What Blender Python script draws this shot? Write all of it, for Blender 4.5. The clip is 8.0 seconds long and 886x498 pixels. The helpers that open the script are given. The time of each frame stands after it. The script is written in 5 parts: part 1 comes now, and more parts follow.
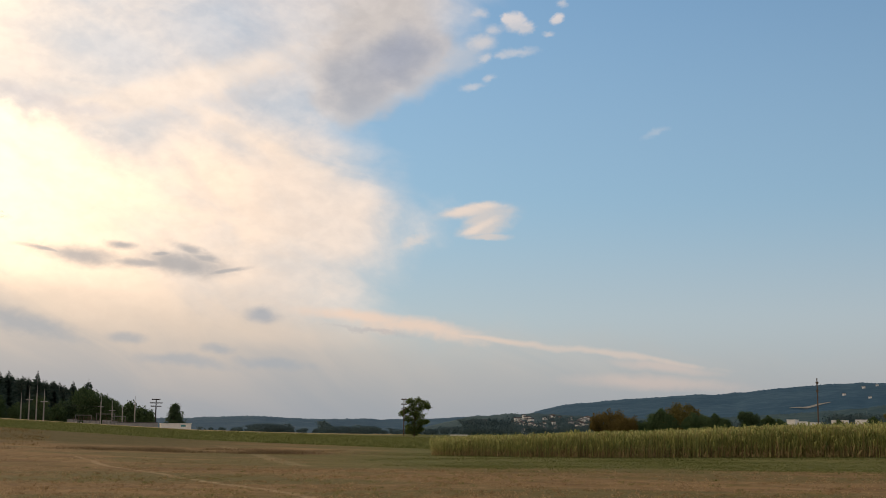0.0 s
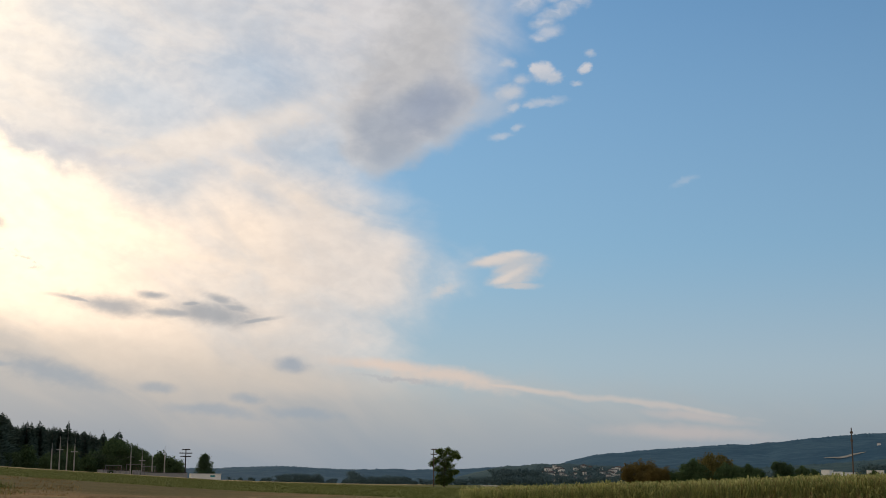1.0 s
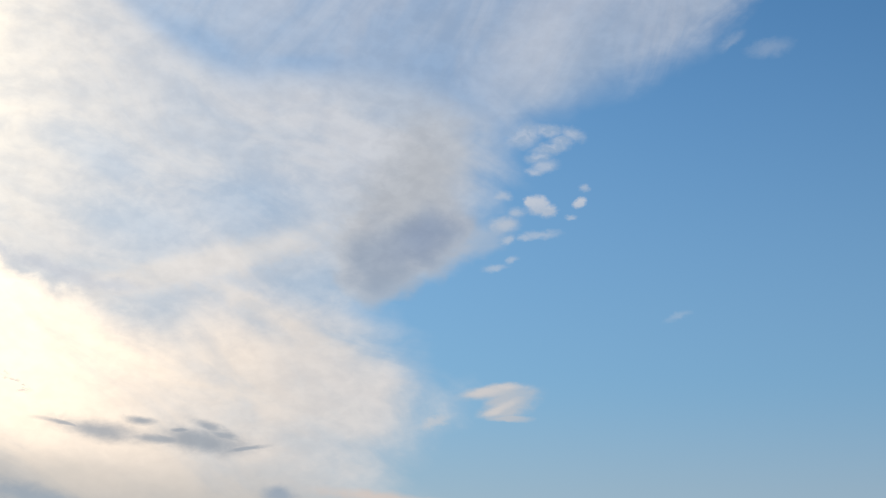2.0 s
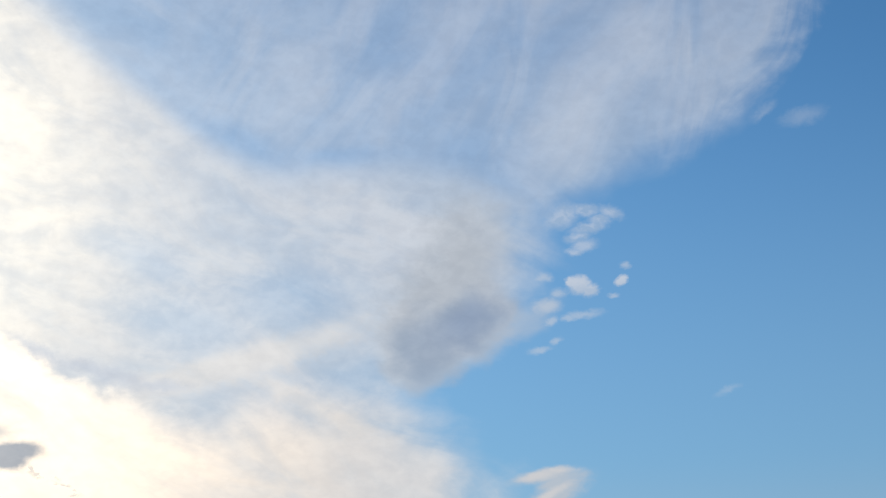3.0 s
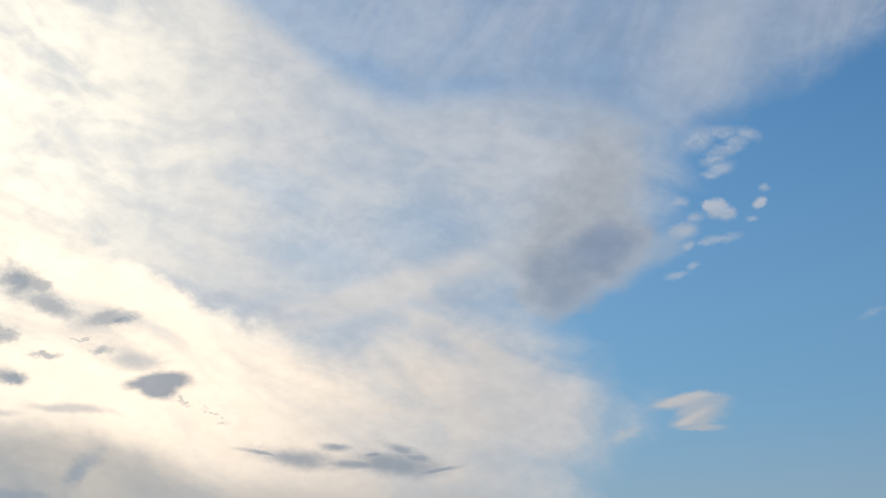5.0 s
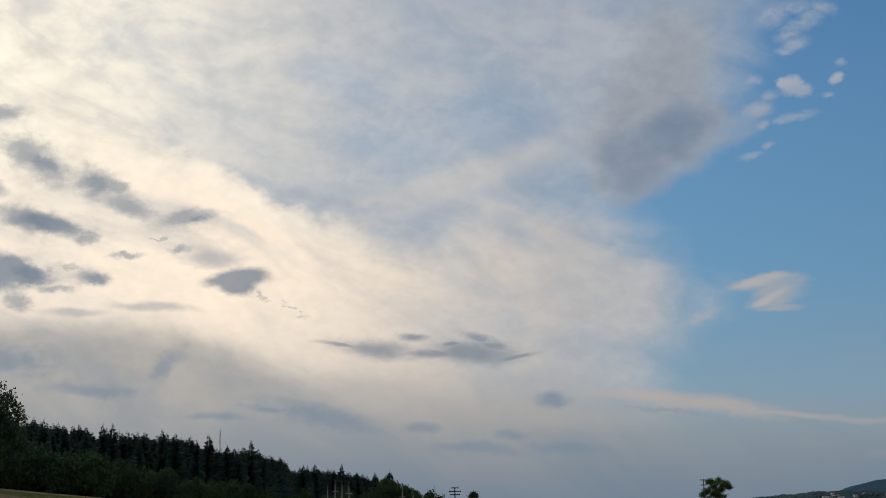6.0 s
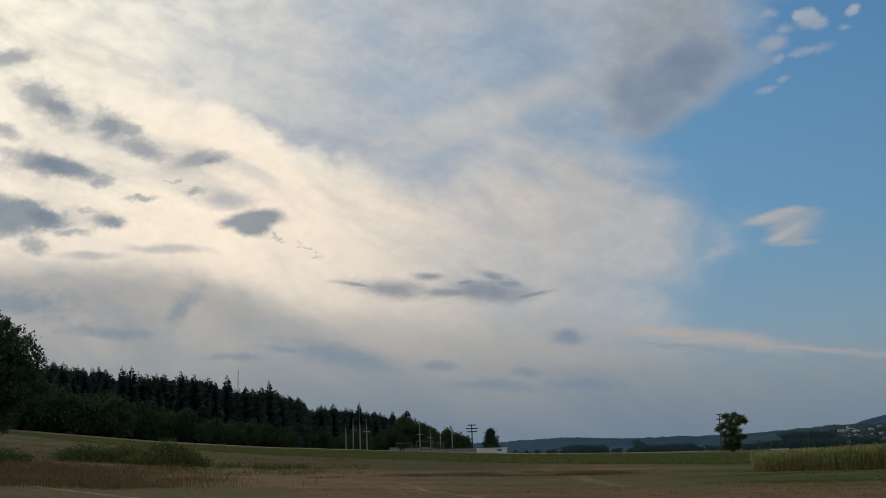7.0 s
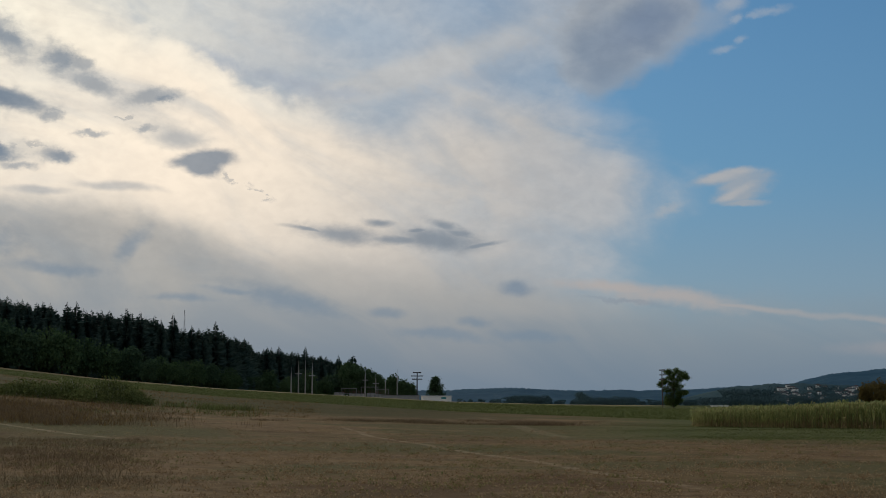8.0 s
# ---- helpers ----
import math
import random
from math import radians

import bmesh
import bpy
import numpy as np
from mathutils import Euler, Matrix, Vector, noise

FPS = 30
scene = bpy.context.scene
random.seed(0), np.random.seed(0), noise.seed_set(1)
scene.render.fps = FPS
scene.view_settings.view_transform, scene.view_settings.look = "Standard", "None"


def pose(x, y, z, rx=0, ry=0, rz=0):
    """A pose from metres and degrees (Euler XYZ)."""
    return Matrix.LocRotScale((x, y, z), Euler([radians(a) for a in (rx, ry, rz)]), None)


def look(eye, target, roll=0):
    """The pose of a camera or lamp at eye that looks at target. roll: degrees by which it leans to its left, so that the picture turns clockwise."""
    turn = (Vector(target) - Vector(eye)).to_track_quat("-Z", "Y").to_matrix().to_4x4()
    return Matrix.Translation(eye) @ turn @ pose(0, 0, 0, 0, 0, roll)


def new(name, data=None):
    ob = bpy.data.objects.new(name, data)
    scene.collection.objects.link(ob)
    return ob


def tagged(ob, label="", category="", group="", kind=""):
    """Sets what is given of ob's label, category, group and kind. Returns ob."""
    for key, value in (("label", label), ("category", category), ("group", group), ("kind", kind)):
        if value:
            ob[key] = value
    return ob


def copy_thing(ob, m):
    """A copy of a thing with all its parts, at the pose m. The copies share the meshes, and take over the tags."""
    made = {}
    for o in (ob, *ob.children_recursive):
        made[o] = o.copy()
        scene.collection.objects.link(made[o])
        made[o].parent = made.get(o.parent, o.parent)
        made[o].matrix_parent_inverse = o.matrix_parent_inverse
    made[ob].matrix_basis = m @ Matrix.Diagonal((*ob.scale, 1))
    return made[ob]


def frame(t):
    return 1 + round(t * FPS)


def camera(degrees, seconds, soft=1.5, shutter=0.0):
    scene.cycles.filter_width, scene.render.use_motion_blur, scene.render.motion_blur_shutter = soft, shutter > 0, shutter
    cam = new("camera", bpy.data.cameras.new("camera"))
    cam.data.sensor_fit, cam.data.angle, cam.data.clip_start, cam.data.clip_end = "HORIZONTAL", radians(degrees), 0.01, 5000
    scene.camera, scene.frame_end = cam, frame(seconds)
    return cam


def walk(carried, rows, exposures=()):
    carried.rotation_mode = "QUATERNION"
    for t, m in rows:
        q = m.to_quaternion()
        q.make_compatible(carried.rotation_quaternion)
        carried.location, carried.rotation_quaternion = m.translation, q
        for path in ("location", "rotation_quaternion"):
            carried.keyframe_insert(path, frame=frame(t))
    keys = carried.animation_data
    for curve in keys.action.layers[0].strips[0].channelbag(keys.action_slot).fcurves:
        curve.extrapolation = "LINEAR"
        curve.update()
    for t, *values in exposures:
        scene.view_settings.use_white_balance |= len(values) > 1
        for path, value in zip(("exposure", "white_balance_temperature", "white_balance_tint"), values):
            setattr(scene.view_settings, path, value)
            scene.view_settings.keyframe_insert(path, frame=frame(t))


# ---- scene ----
from math import atan2, cos, pi, sin, tan

# ---------------------------------------------------------------- camera
EYE = 1.7
ARM = 0.3          # the camera is held before the turning body
cam = camera(38.0, 8.0, soft=0.9)
PATH = [
    (0.0, 0.00, 8.17, 0.30), (0.5, 0.60, 8.93, 0.50), (1.0, 1.33, 10.35, 0.31), (1.5, 1.28, 13.14, 0.16),
    (2.0, 1.12, 16.16, 1.44), (2.2, 1.84, 16.83, 1.62), (3.3, 3.27, 20.71, -1.35), (3.5, 3.85, 20.85, -0.95),
    (4.0, 5.87, 20.17, -1.72), (4.2, 6.92, 20.11, -1.58), (5.3, 10.60, 15.08, 0.17), (5.5, 11.70, 14.10, -0.08),
    (6.0, 12.74, 11.93, -1.20), (6.5, 13.70, 10.39, -2.08), (7.0, 13.47, 9.23, -1.76), (7.5, 12.67, 7.97, -0.98), (8.0, 11.30, 6.89, 0.02),
]


def stand(yaw, pitch, roll):
    y, p = radians(yaw), radians(pitch)
    eye = Vector((-sin(y) * ARM * cos(p), (cos(y) * cos(p) - 1) * ARM, EYE + (sin(p) - 0.14) * ARM * 0.5))
    ahead = Vector((-sin(y) * cos(p), cos(y) * cos(p), sin(p)))
    return look(eye, eye + ahead * 10, roll)


EXPOSURES = [(0.0, 0.52, 8300, 19), (0.5, 0.44, 7800, 16), (1.0, 0.38, 7450, 15), (1.5, 0.35, 7200, 13), (2.0, 0.30, 6750, 12), (3.5, 0.35, 6500, 10), (4.2, 0.28, 6500, 10),
             (5.5, -0.07, 6500, 11), (6.5, -0.28, 6400, 10), (8.0, -0.25, 6350, 9)]
walk(cam, [(t, stand(yaw, pitch, roll)) for t, yaw, pitch, roll in PATH], EXPOSURES)

# ---------------------------------------------------------------- sky and sun
SUN_AZ, SUN_EL = -33.0, 21.0
world = bpy.data.worlds.new("sky")
world.use_nodes = True
scene.world = world
wt = world.node_tree
wt.nodes.clear()


def put(tree, kind, **values):
    n = tree.nodes.new(kind)
    for k, v in values.items():
        setattr(n, k, v)
    return n


def feed(tree, socket, value):
    if isinstance(value, bpy.types.NodeSocket):
        tree.links.new(value, socket)
    elif value is not None:
        socket.default_value = value


def maths(tree, op, a, b=None, c=None, clamp=False):
    n = put(tree, "ShaderNodeMath", operation=op, use_clamp=clamp)
    for s, v in zip(n.inputs, (a, b, c)):
        feed(tree, s, v)
    return n.outputs[0]


def ramp(tree, value, lo, hi, to0=0.0, to1=1.0):
    """Smooth step from lo to hi."""
    n = put(tree, "ShaderNodeMapRange", interpolation_type="SMOOTHSTEP")
    for s, v in zip(n.inputs, (value, lo, hi, to0, to1)):
        feed(tree, s, v)
    return n.outputs[0]


def blend(tree, fac, a, b, mode="MIX"):
    n = put(tree, "ShaderNodeMix", data_type="RGBA", blend_type=mode)
    feed(tree, n.inputs[0], fac)
    feed(tree, n.inputs[6], a)
    feed(tree, n.inputs[7], b)
    return n.outputs[2]


def cloud_noise(tree, vector, scale, detail=5, rough=0.55, distortion=0.0):
    n = put(tree, "ShaderNodeTexNoise")
    feed(tree, n.inputs["Vector"], vector)
    feed(tree, n.inputs["Scale"], scale)
    feed(tree, n.inputs["Detail"], detail)
    feed(tree, n.inputs["Roughness"], rough)
    feed(tree, n.inputs["Distortion"], distortion)
    return n.outputs["Fac"]


def moved(tree, vector, loc=(0, 0, 0), rot=0.0, size=(1, 1, 1)):
    """The vector in the axes of an ellipse at loc, turned by rot degrees, of that size."""
    n = put(tree, "ShaderNodeMapping", vector_type="TEXTURE")
    feed(tree, n.inputs["Vector"], vector)
    n.inputs["Location"].default_value = loc
    n.inputs["Rotation"].default_value = (0, 0, radians(rot))
    n.inputs["Scale"].default_value = size
    return n.outputs[0]


def oval(tree, vector, az, el, rx, ry, rot=0.0):
    """1 on the outline of an oval of the sky, less inside."""
    c, s = cos(radians(rot)), sin(radians(rot))
    sides = []
    for ax, ay in ((c / rx, s / rx), (-s / ry, c / ry)):
        n = put(tree, "ShaderNodeVectorMath", operation="DOT_PRODUCT")
        tree.links.new(vector, n.inputs[0])
        n.inputs[1].default_value = (ax, ay, 0)
        sides.append(maths(tree, "SUBTRACT", n.outputs["Value"], ax * az + ay * el))
    u, v = sides
    return maths(tree, "SQRT", maths(tree, "MULTIPLY_ADD", v, v, maths(tree, "MULTIPLY", u, u)))


def nearest(tree, values):
    out = values[0]
    for v in values[1:]:
        out = maths(tree, "SMOOTH_MIN", out, v, 0.25)
    return out


def as_degrees(tree, color):
    """Red and green of a noise as a pair of shifts."""
    cut = put(tree, "ShaderNodeSeparateColor")
    tree.links.new(color, cut.inputs[0])
    both = put(tree, "ShaderNodeCombineXYZ")
    tree.links.new(cut.outputs[0], both.inputs[0])
    tree.links.new(cut.outputs[1], both.inputs[1])
    return both.outputs[0]


def most(values):
    top = values[0]
    for v in values[1:]:
        top = maths(wt, "MAXIMUM", top, v)
    return top


def rgb(r, g, b):
    return (r, g, b, 1.0)


coord = put(wt, "ShaderNodeTexCoord")
split = put(wt, "ShaderNodeSeparateXYZ")
wt.links.new(coord.outputs["Generated"], split.inputs[0])
az = maths(wt, "MULTIPLY", maths(wt, "ARCTAN2", split.outputs[0], split.outputs[1]), 57.29578)
el = maths(wt, "MULTIPLY", maths(wt, "ARCSINE", split.outputs[2]), 57.29578)
join = put(wt, "ShaderNodeCombineXYZ")
wt.links.new(az, join.inputs[0])
wt.links.new(el, join.inputs[1])
flat = join.outputs[0]                       # degrees to the right, degrees up

sky = put(wt, "ShaderNodeTexSky", sky_type="NISHITA", sun_disc=False, sun_elevation=radians(SUN_EL),
          sun_rotation=radians(SUN_AZ), altitude=200.0, air_density=1.1, dust_density=0.3, ozone_density=3.0)
clear = blend(wt, 1.0, sky.outputs[0], rgb(0.0405, 0.0695, 0.0840), "MULTIPLY")
clear = blend(wt, ramp(wt, el, 30.0, 4.0, 0.0, 0.60), clear, rgb(0.175, 0.293, 0.425))
clear = blend(wt, ramp(wt, el, 11.0, 2.0, 0.0, 0.50), clear, rgb(0.34, 0.35, 0.40))


def bend_line(value, lo, hi, low, high, points):
    """A smooth curve through points of (value, result)."""
    n = put(wt, "ShaderNodeFloatCurve")
    wt.links.new(maths(wt, "MULTIPLY_ADD", value, 1 / (hi - lo), -lo / (hi - lo)), n.inputs["Value"])
    c = n.mapping.curves[0]
    for k, (v, r) in enumerate(points):
        where = ((v - lo) / (hi - lo), (r - low) / (high - low))
        if k == 0:
            c.points[0].location = where
        elif k == len(points) - 1:
            c.points[1].location = where
        else:
            c.points.new(*where)
    n.mapping.update()
    return maths(wt, "MULTIPLY_ADD", n.outputs[0], high - low, low)


def centred(value, amount):
    return maths(wt, "MULTIPLY_ADD", value, amount, -0.5 * amount)


# slow swirls that bend the fibres of the veil
swirl = put(wt, "ShaderNodeTexNoise")
feed(wt, swirl.inputs["Vector"], flat)
feed(wt, swirl.inputs["Scale"], 0.10)
feed(wt, swirl.inputs["Detail"], 1.0)
bent_by = put(wt, "ShaderNodeVectorMath", operation="MULTIPLY_ADD")
wt.links.new(as_degrees(wt, swirl.outputs["Color"]), bent_by.inputs[0])
bent_by.inputs[1].default_value = (5.0, 4.0, 0)
wt.links.new(flat, bent_by.inputs[2])
bent = bent_by.outputs[0]
fibre_low = cloud_noise(wt, moved(wt, bent, rot=-26, size=(3.2, 1.0, 1)), 0.32, 8, 0.54, 0.7)
fibre_high = cloud_noise(wt, moved(wt, bent, rot=62, size=(2.6, 1.0, 1)), 0.30, 8, 0.52, 0.7)
puff_noise = cloud_noise(wt, moved(wt, flat, size=(1.5, 1.0, 1)), 0.75, 6, 0.50, 0.4)
fine_noise = cloud_noise(wt, moved(wt, flat, size=(1.5, 1.0, 1)), 2.1, 6, 0.56, 0.3)
broad_noise = cloud_noise(wt, moved(wt, flat, rot=-20, size=(1.8, 1.0, 1)), 0.16, 5, 0.50, 0.3)
upward = maths(wt, "MULTIPLY", ramp(wt, el, 20.0, 25.0), ramp(wt, az, -20.0, -12.0))
fibre = put(wt, "ShaderNodeMix")
feed(wt, fibre.inputs[0], upward)
feed(wt, fibre.inputs[2], fibre_low)
feed(wt, fibre.inputs[3], fibre_high)
fibre = fibre.outputs[0]


def shaken(scale, detail, rough, wide, high, stretch=1.3):
    """The sky's degrees, displaced by a noise of up to (wide, high) degrees."""
    n = put(wt, "ShaderNodeTexNoise")
    feed(wt, n.inputs["Vector"], moved(wt, flat, size=(stretch, 1.0, 1)))
    feed(wt, n.inputs["Scale"], scale)
    feed(wt, n.inputs["Detail"], detail)
    feed(wt, n.inputs["Roughness"], rough)
    off = put(wt, "ShaderNodeVectorMath", operation="SUBTRACT")
    wt.links.new(as_degrees(wt, n.outputs["Color"]), off.inputs[0])
    off.inputs[1].default_value = (0.5, 0.5, 0.0)
    add = put(wt, "ShaderNodeVectorMath", operation="MULTIPLY_ADD")
    wt.links.new(off.outputs[0], add.inputs[0])
    add.inputs[1].default_value = (wide, high, 0)
    wt.links.new(flat, add.inputs[2])
    return add.outputs[0]


calm = shaken(0.5, 3.0, 0.5, 0.9, 0.7)          # soft bodies
ragged = shaken(1.5, 5.0, 0.62, 1.15, 0.75)     # curdled edges
lacy = shaken(3.2, 4.0, 0.65, 0.9, 0.5)         # torn shreds


def mask(values, lo=1.15, hi=0.45, rough=0.0):
    """How much of a cloud covers the sky: 0 outside lo, 1 inside hi of its ovals."""
    d = nearest(wt, values)
    if rough:
        d = maths(wt, "ADD", d, maths(wt, "ADD", centred(fine_noise, rough), centred(puff_noise, rough * 0.6)))
    return ramp(wt, d, lo, hi)


def lay(under, cover, amount, tone):
    return blend(wt, maths(wt, "MULTIPLY", cover, amount, clamp=True), under, tone)


# the high veil, whose edge wanders with height
border = bend_line(el, 0.0, 45.0, -20.0, 40.0, [(0.0, -7.0), (5.6, -4.6), (7.0, -3.4), (8.8, -1.9), (9.9, -1.7), (11.0, -2.6), (12.4, -4.2), (13.4, -5.4), (14.2, -4.2), (15.2, -2.4), (16.4, -0.9),
                                                (18.9, 0.4), (20.8, 1.3), (21.8, 3.2), (22.8, 6.3), (24.0, 8.9), (25.0, 11.0), (26.6, 13.2), (29.0, 14.7), (45.0, 21.0)])
inside = maths(wt, "ADD", maths(wt, "SUBTRACT", border, az), maths(wt, "ADD", centred(puff_noise, 2.4), maths(wt, "ADD", centred(fibre, 4.0), centred(fine_noise, 0.7))))
veil_mask = ramp(wt, inside, bend_line(el, 0.0, 45.0, -6.0, 0.0, [(0.0, -4.0), (11.0, -4.6), (15.0, -2.2), (20.0, -2.4), (23.0, -2.2), (26.0, -1.0), (45.0, -0.8)]),
                 bend_line(el, 0.0, 45.0, 0.0, 8.0, [(0.0, 8.0), (11.0, 11.5), (15.0, 2.6), (20.0, 3.4), (23.0, 3.8), (26.0, 2.2), (45.0, 1.6)]))

# thick sheet under an arch, thin fibres over it
arch = bend_line(az, -45.0, 25.0, 15.0, 45.0, [(-45.0, 42.0), (-28.0, 33.0), (-23.0, 29.6), (-18.0, 26.6), (-15.4, 25.0), (-13.0, 23.6), (-11.3, 23.1), (-8.4, 23.35), (-5.0, 23.4), (-2.3, 22.8), (0.0, 21.8), (4.0, 20.0), (25.0, 18.0)])
over = ramp(wt, maths(wt, "ADD", maths(wt, "SUBTRACT", el, arch), centred(fibre, 2.4)), -0.9, 1.0)
hole = mask([oval(wt, calm, -13.0, 24.5, 3.4, 0.8, -14), oval(wt, calm, -8.0, 24.0, 2.6, 0.5, 3)], 1.5, 0.2)
thin_alpha = maths(wt, "MULTIPLY", ramp(wt, fibre, 0.30, 0.70, 0.40, 0.54), ramp(wt, broad_noise, 0.3, 0.7, 0.86, 1.12))
thin_alpha = maths(wt, "ADD", thin_alpha, ramp(wt, oval(wt, calm, 4.5, 25.0, 5.5, 3.2, 40), 1.2, 0.2, 0.0, 0.07))
thin_alpha = maths(wt, "MULTIPLY", thin_alpha, maths(wt, "MULTIPLY_ADD", hole, -0.26, 1.0))
thick_alpha = maths(wt, "ADD", ramp(wt, maths(wt, "MULTIPLY_ADD", fibre_low, 0.65, maths(wt, "MULTIPLY", puff_noise, 0.35)), 0.36, 0.62, 0.72, 0.88), ramp(wt, az, -12.0, -20.0, 0.0, 0.15), clamp=True)
dips = mask([oval(wt, calm, -14.8, 16.4, 2.8, 1.3, -8), oval(wt, calm, -10.5, 17.7, 3.0, 1.2, 10), oval(wt, calm, -7.2, 14.0, 2.2, 0.9, 30), oval(wt, calm, -17.0, 19.2, 2.4, 0.9, -20), oval(wt, calm, -5.5, 11.6, 1.6, 0.8, -40)], 1.7, 0.2, 0.9)
thick_alpha = maths(wt, "MULTIPLY", thick_alpha, maths(wt, "MULTIPLY_ADD", dips, -0.24, 1.0))
band = mask([oval(wt, ragged, -12.5, 14.8, 5.4, 0.6, 17), oval(wt, ragged, -8.0, 12.6, 3.4, 0.4, -24)], 1.9, 0.2, 0.9)
thick_alpha = maths(wt, "ADD", thick_alpha, maths(wt, "MULTIPLY", band, 0.22), clamp=True)
core = ramp(wt, oval(wt, calm, -34.5, 21.5, 19, 15), 1.0, 0.1)
upper_alpha = put(wt, "ShaderNodeMix")
feed(wt, upper_alpha.inputs[0], over)
feed(wt, upper_alpha.inputs[2], thick_alpha)
feed(wt, upper_alpha.inputs[3], thin_alpha)
upper_alpha = maths(wt, "MAXIMUM", upper_alpha.outputs[0], maths(wt, "MULTIPLY", core, 1.1))
upper_tone = blend(wt, ramp(wt, fibre, 0.35, 0.65), rgb(0.43, 0.47, 0.52), rgb(0.515, 0.535, 0.565))
upper_tone = blend(wt, maths(wt, "MULTIPLY", band, 0.40), upper_tone, rgb(0.64, 0.62, 0.59))
upper_tone = blend(wt, ramp(wt, oval(wt, calm, -31.0, 20.0, 27, 17), 1.0, 0.2, 0.0, 0.85), upper_tone, rgb(0.74, 0.72, 0.68))
out = blend(wt, maths(wt, "MULTIPLY", veil_mask, upper_alpha, clamp=True), clear, upper_tone)

# the creamy lower sheet, its upper edge crisp where the light breaks through
seam = bend_line(az, -45.0, 25.0, 5.0, 30.0, [(-45.0, 28.0), (-30.0, 22.0), (-26.2, 18.2), (-24.7, 16.5), (-22.4, 15.2), (-20.0, 13.9), (-18.0, 13.35), (-16.5, 13.1), (-14.5, 13.0), (-11.0, 14.2), (-7.0, 14.6), (-3.0, 12.5), (0.0, 11.0), (25.0, 9.0)])
below = maths(wt, "ADD", maths(wt, "SUBTRACT", seam, el), maths(wt, "ADD", centred(puff_noise, 1.5), maths(wt, "ADD", centred(broad_noise, 0.8), centred(fine_noise, 0.5))))
cream_mask = ramp(wt, below, -0.35, maths(wt, "MAXIMUM", maths(wt, "ADD", ramp(wt, az, -21.0, -10.0, 0.55, 3.6), ramp(wt, az, -23.0, -27.0, 0.0, 3.0)), 0.4))
wide_glow = ramp(wt, oval(wt, calm, -26.5, 12.0, 22, 12), 1.0, 0.15)
cream_tone = blend(wt, wide_glow, rgb(0.610, 0.565, 0.520), rgb(1.18, 1.00, 0.795))
cream_tone = blend(wt, ramp(wt, fibre_low, 0.62, 0.36, 0.0, 0.30), cream_tone, rgb(0.56, 0.565, 0.56))
cream_alpha = maths(wt, "MULTIPLY", maths(wt, "MULTIPLY", maths(wt, "MULTIPLY", veil_mask, cream_mask), ramp(wt, az, -3.0, -13.0, 0.45, 1.0)), ramp(wt, fibre_low, 0.28, 0.55, 0.58, 0.95))
out = blend(wt, cream_alpha, out, cream_tone)
# the sun behind the veil
shine = maths(wt, "MULTIPLY", core, ramp(wt, maths(wt, "MULTIPLY_ADD", fibre_low, 0.7, maths(wt, "MULTIPLY", puff_noise, 0.3)), 0.34, 0.58, 0.22, 1.0))
out = blend(wt, shine, out, rgb(1.20, 1.11, 0.91))
# bright crest of the seam, and blue-grey shade over it
crest = maths(wt, "SUBTRACT", below, 0.55)
crest = ramp(wt, maths(wt, "ABSOLUTE", crest), 0.9, 0.05)
out = lay(out, maths(wt, "MULTIPLY", crest, maths(wt, "MULTIPLY", ramp(wt, az, -14.0, -20.0), ramp(wt, az, -27.0, -23.0))), 0.55, rgb(1.12, 1.01, 0.84))
shade = mask([oval(wt, ragged, -18.2, 14.15, 2.6, 0.34, -13), oval(wt, ragged, -21.2, 14.9, 1.3, 0.26, -28), oval(wt, ragged, -15.9, 13.75, 1.2, 0.26, 0)], 1.7, 0.2, 0.7)
out = lay(out, shade, 0.55, rgb(0.42, 0.47, 0.55))

# haze low over the land, greyer under the veil
low_edge = bend_line(az, -45.0, 25.0, 0.0, 15.0, [(-45.0, 8.8), (-32.8, 8.4), (-28.5, 8.5), (-24.0, 8.2), (-22.2, 7.6), (-19.3, 6.6), (-13.2, 5.8), (-8.2, 5.4), (-4.0, 4.6), (4.0, 4.0), (25.0, 3.0)])
low = ramp(wt, maths(wt, "ADD", maths(wt, "SUBTRACT", low_edge, el), maths(wt, "ADD", centred(broad_noise, 2.4), centred(puff_noise, 1.5))), ramp(wt, az, -22.0, -12.0, -0.9, -1.5), ramp(wt, az, -22.0, -12.0, 1.1, 2.0))
out = blend(wt, maths(wt, "MULTIPLY", low, ramp(wt, az, 10.0, -8.0, 0.50, 0.84)), out, blend(wt, ramp(wt, fibre_low, 0.35, 0.65), rgb(0.325, 0.352, 0.372), rgb(0.405, 0.405, 0.393)))
warm_low = mask([oval(wt, calm, -26.0, 7.3, 5.0, 0.7, -6), oval(wt, calm, -17.0, 5.6, 6.0, 0.6, -8), oval(wt, calm, -9.0, 4.4, 5.0, 0.5, -3)], 1.8, 0.2)
out = lay(out, warm_low, 0.35, rgb(0.50, 0.475, 0.44))
out = blend(wt, ramp(wt, el, 5.5, 0.0, 0.0, 0.85), out, rgb(0.172, 0.240, 0.322))

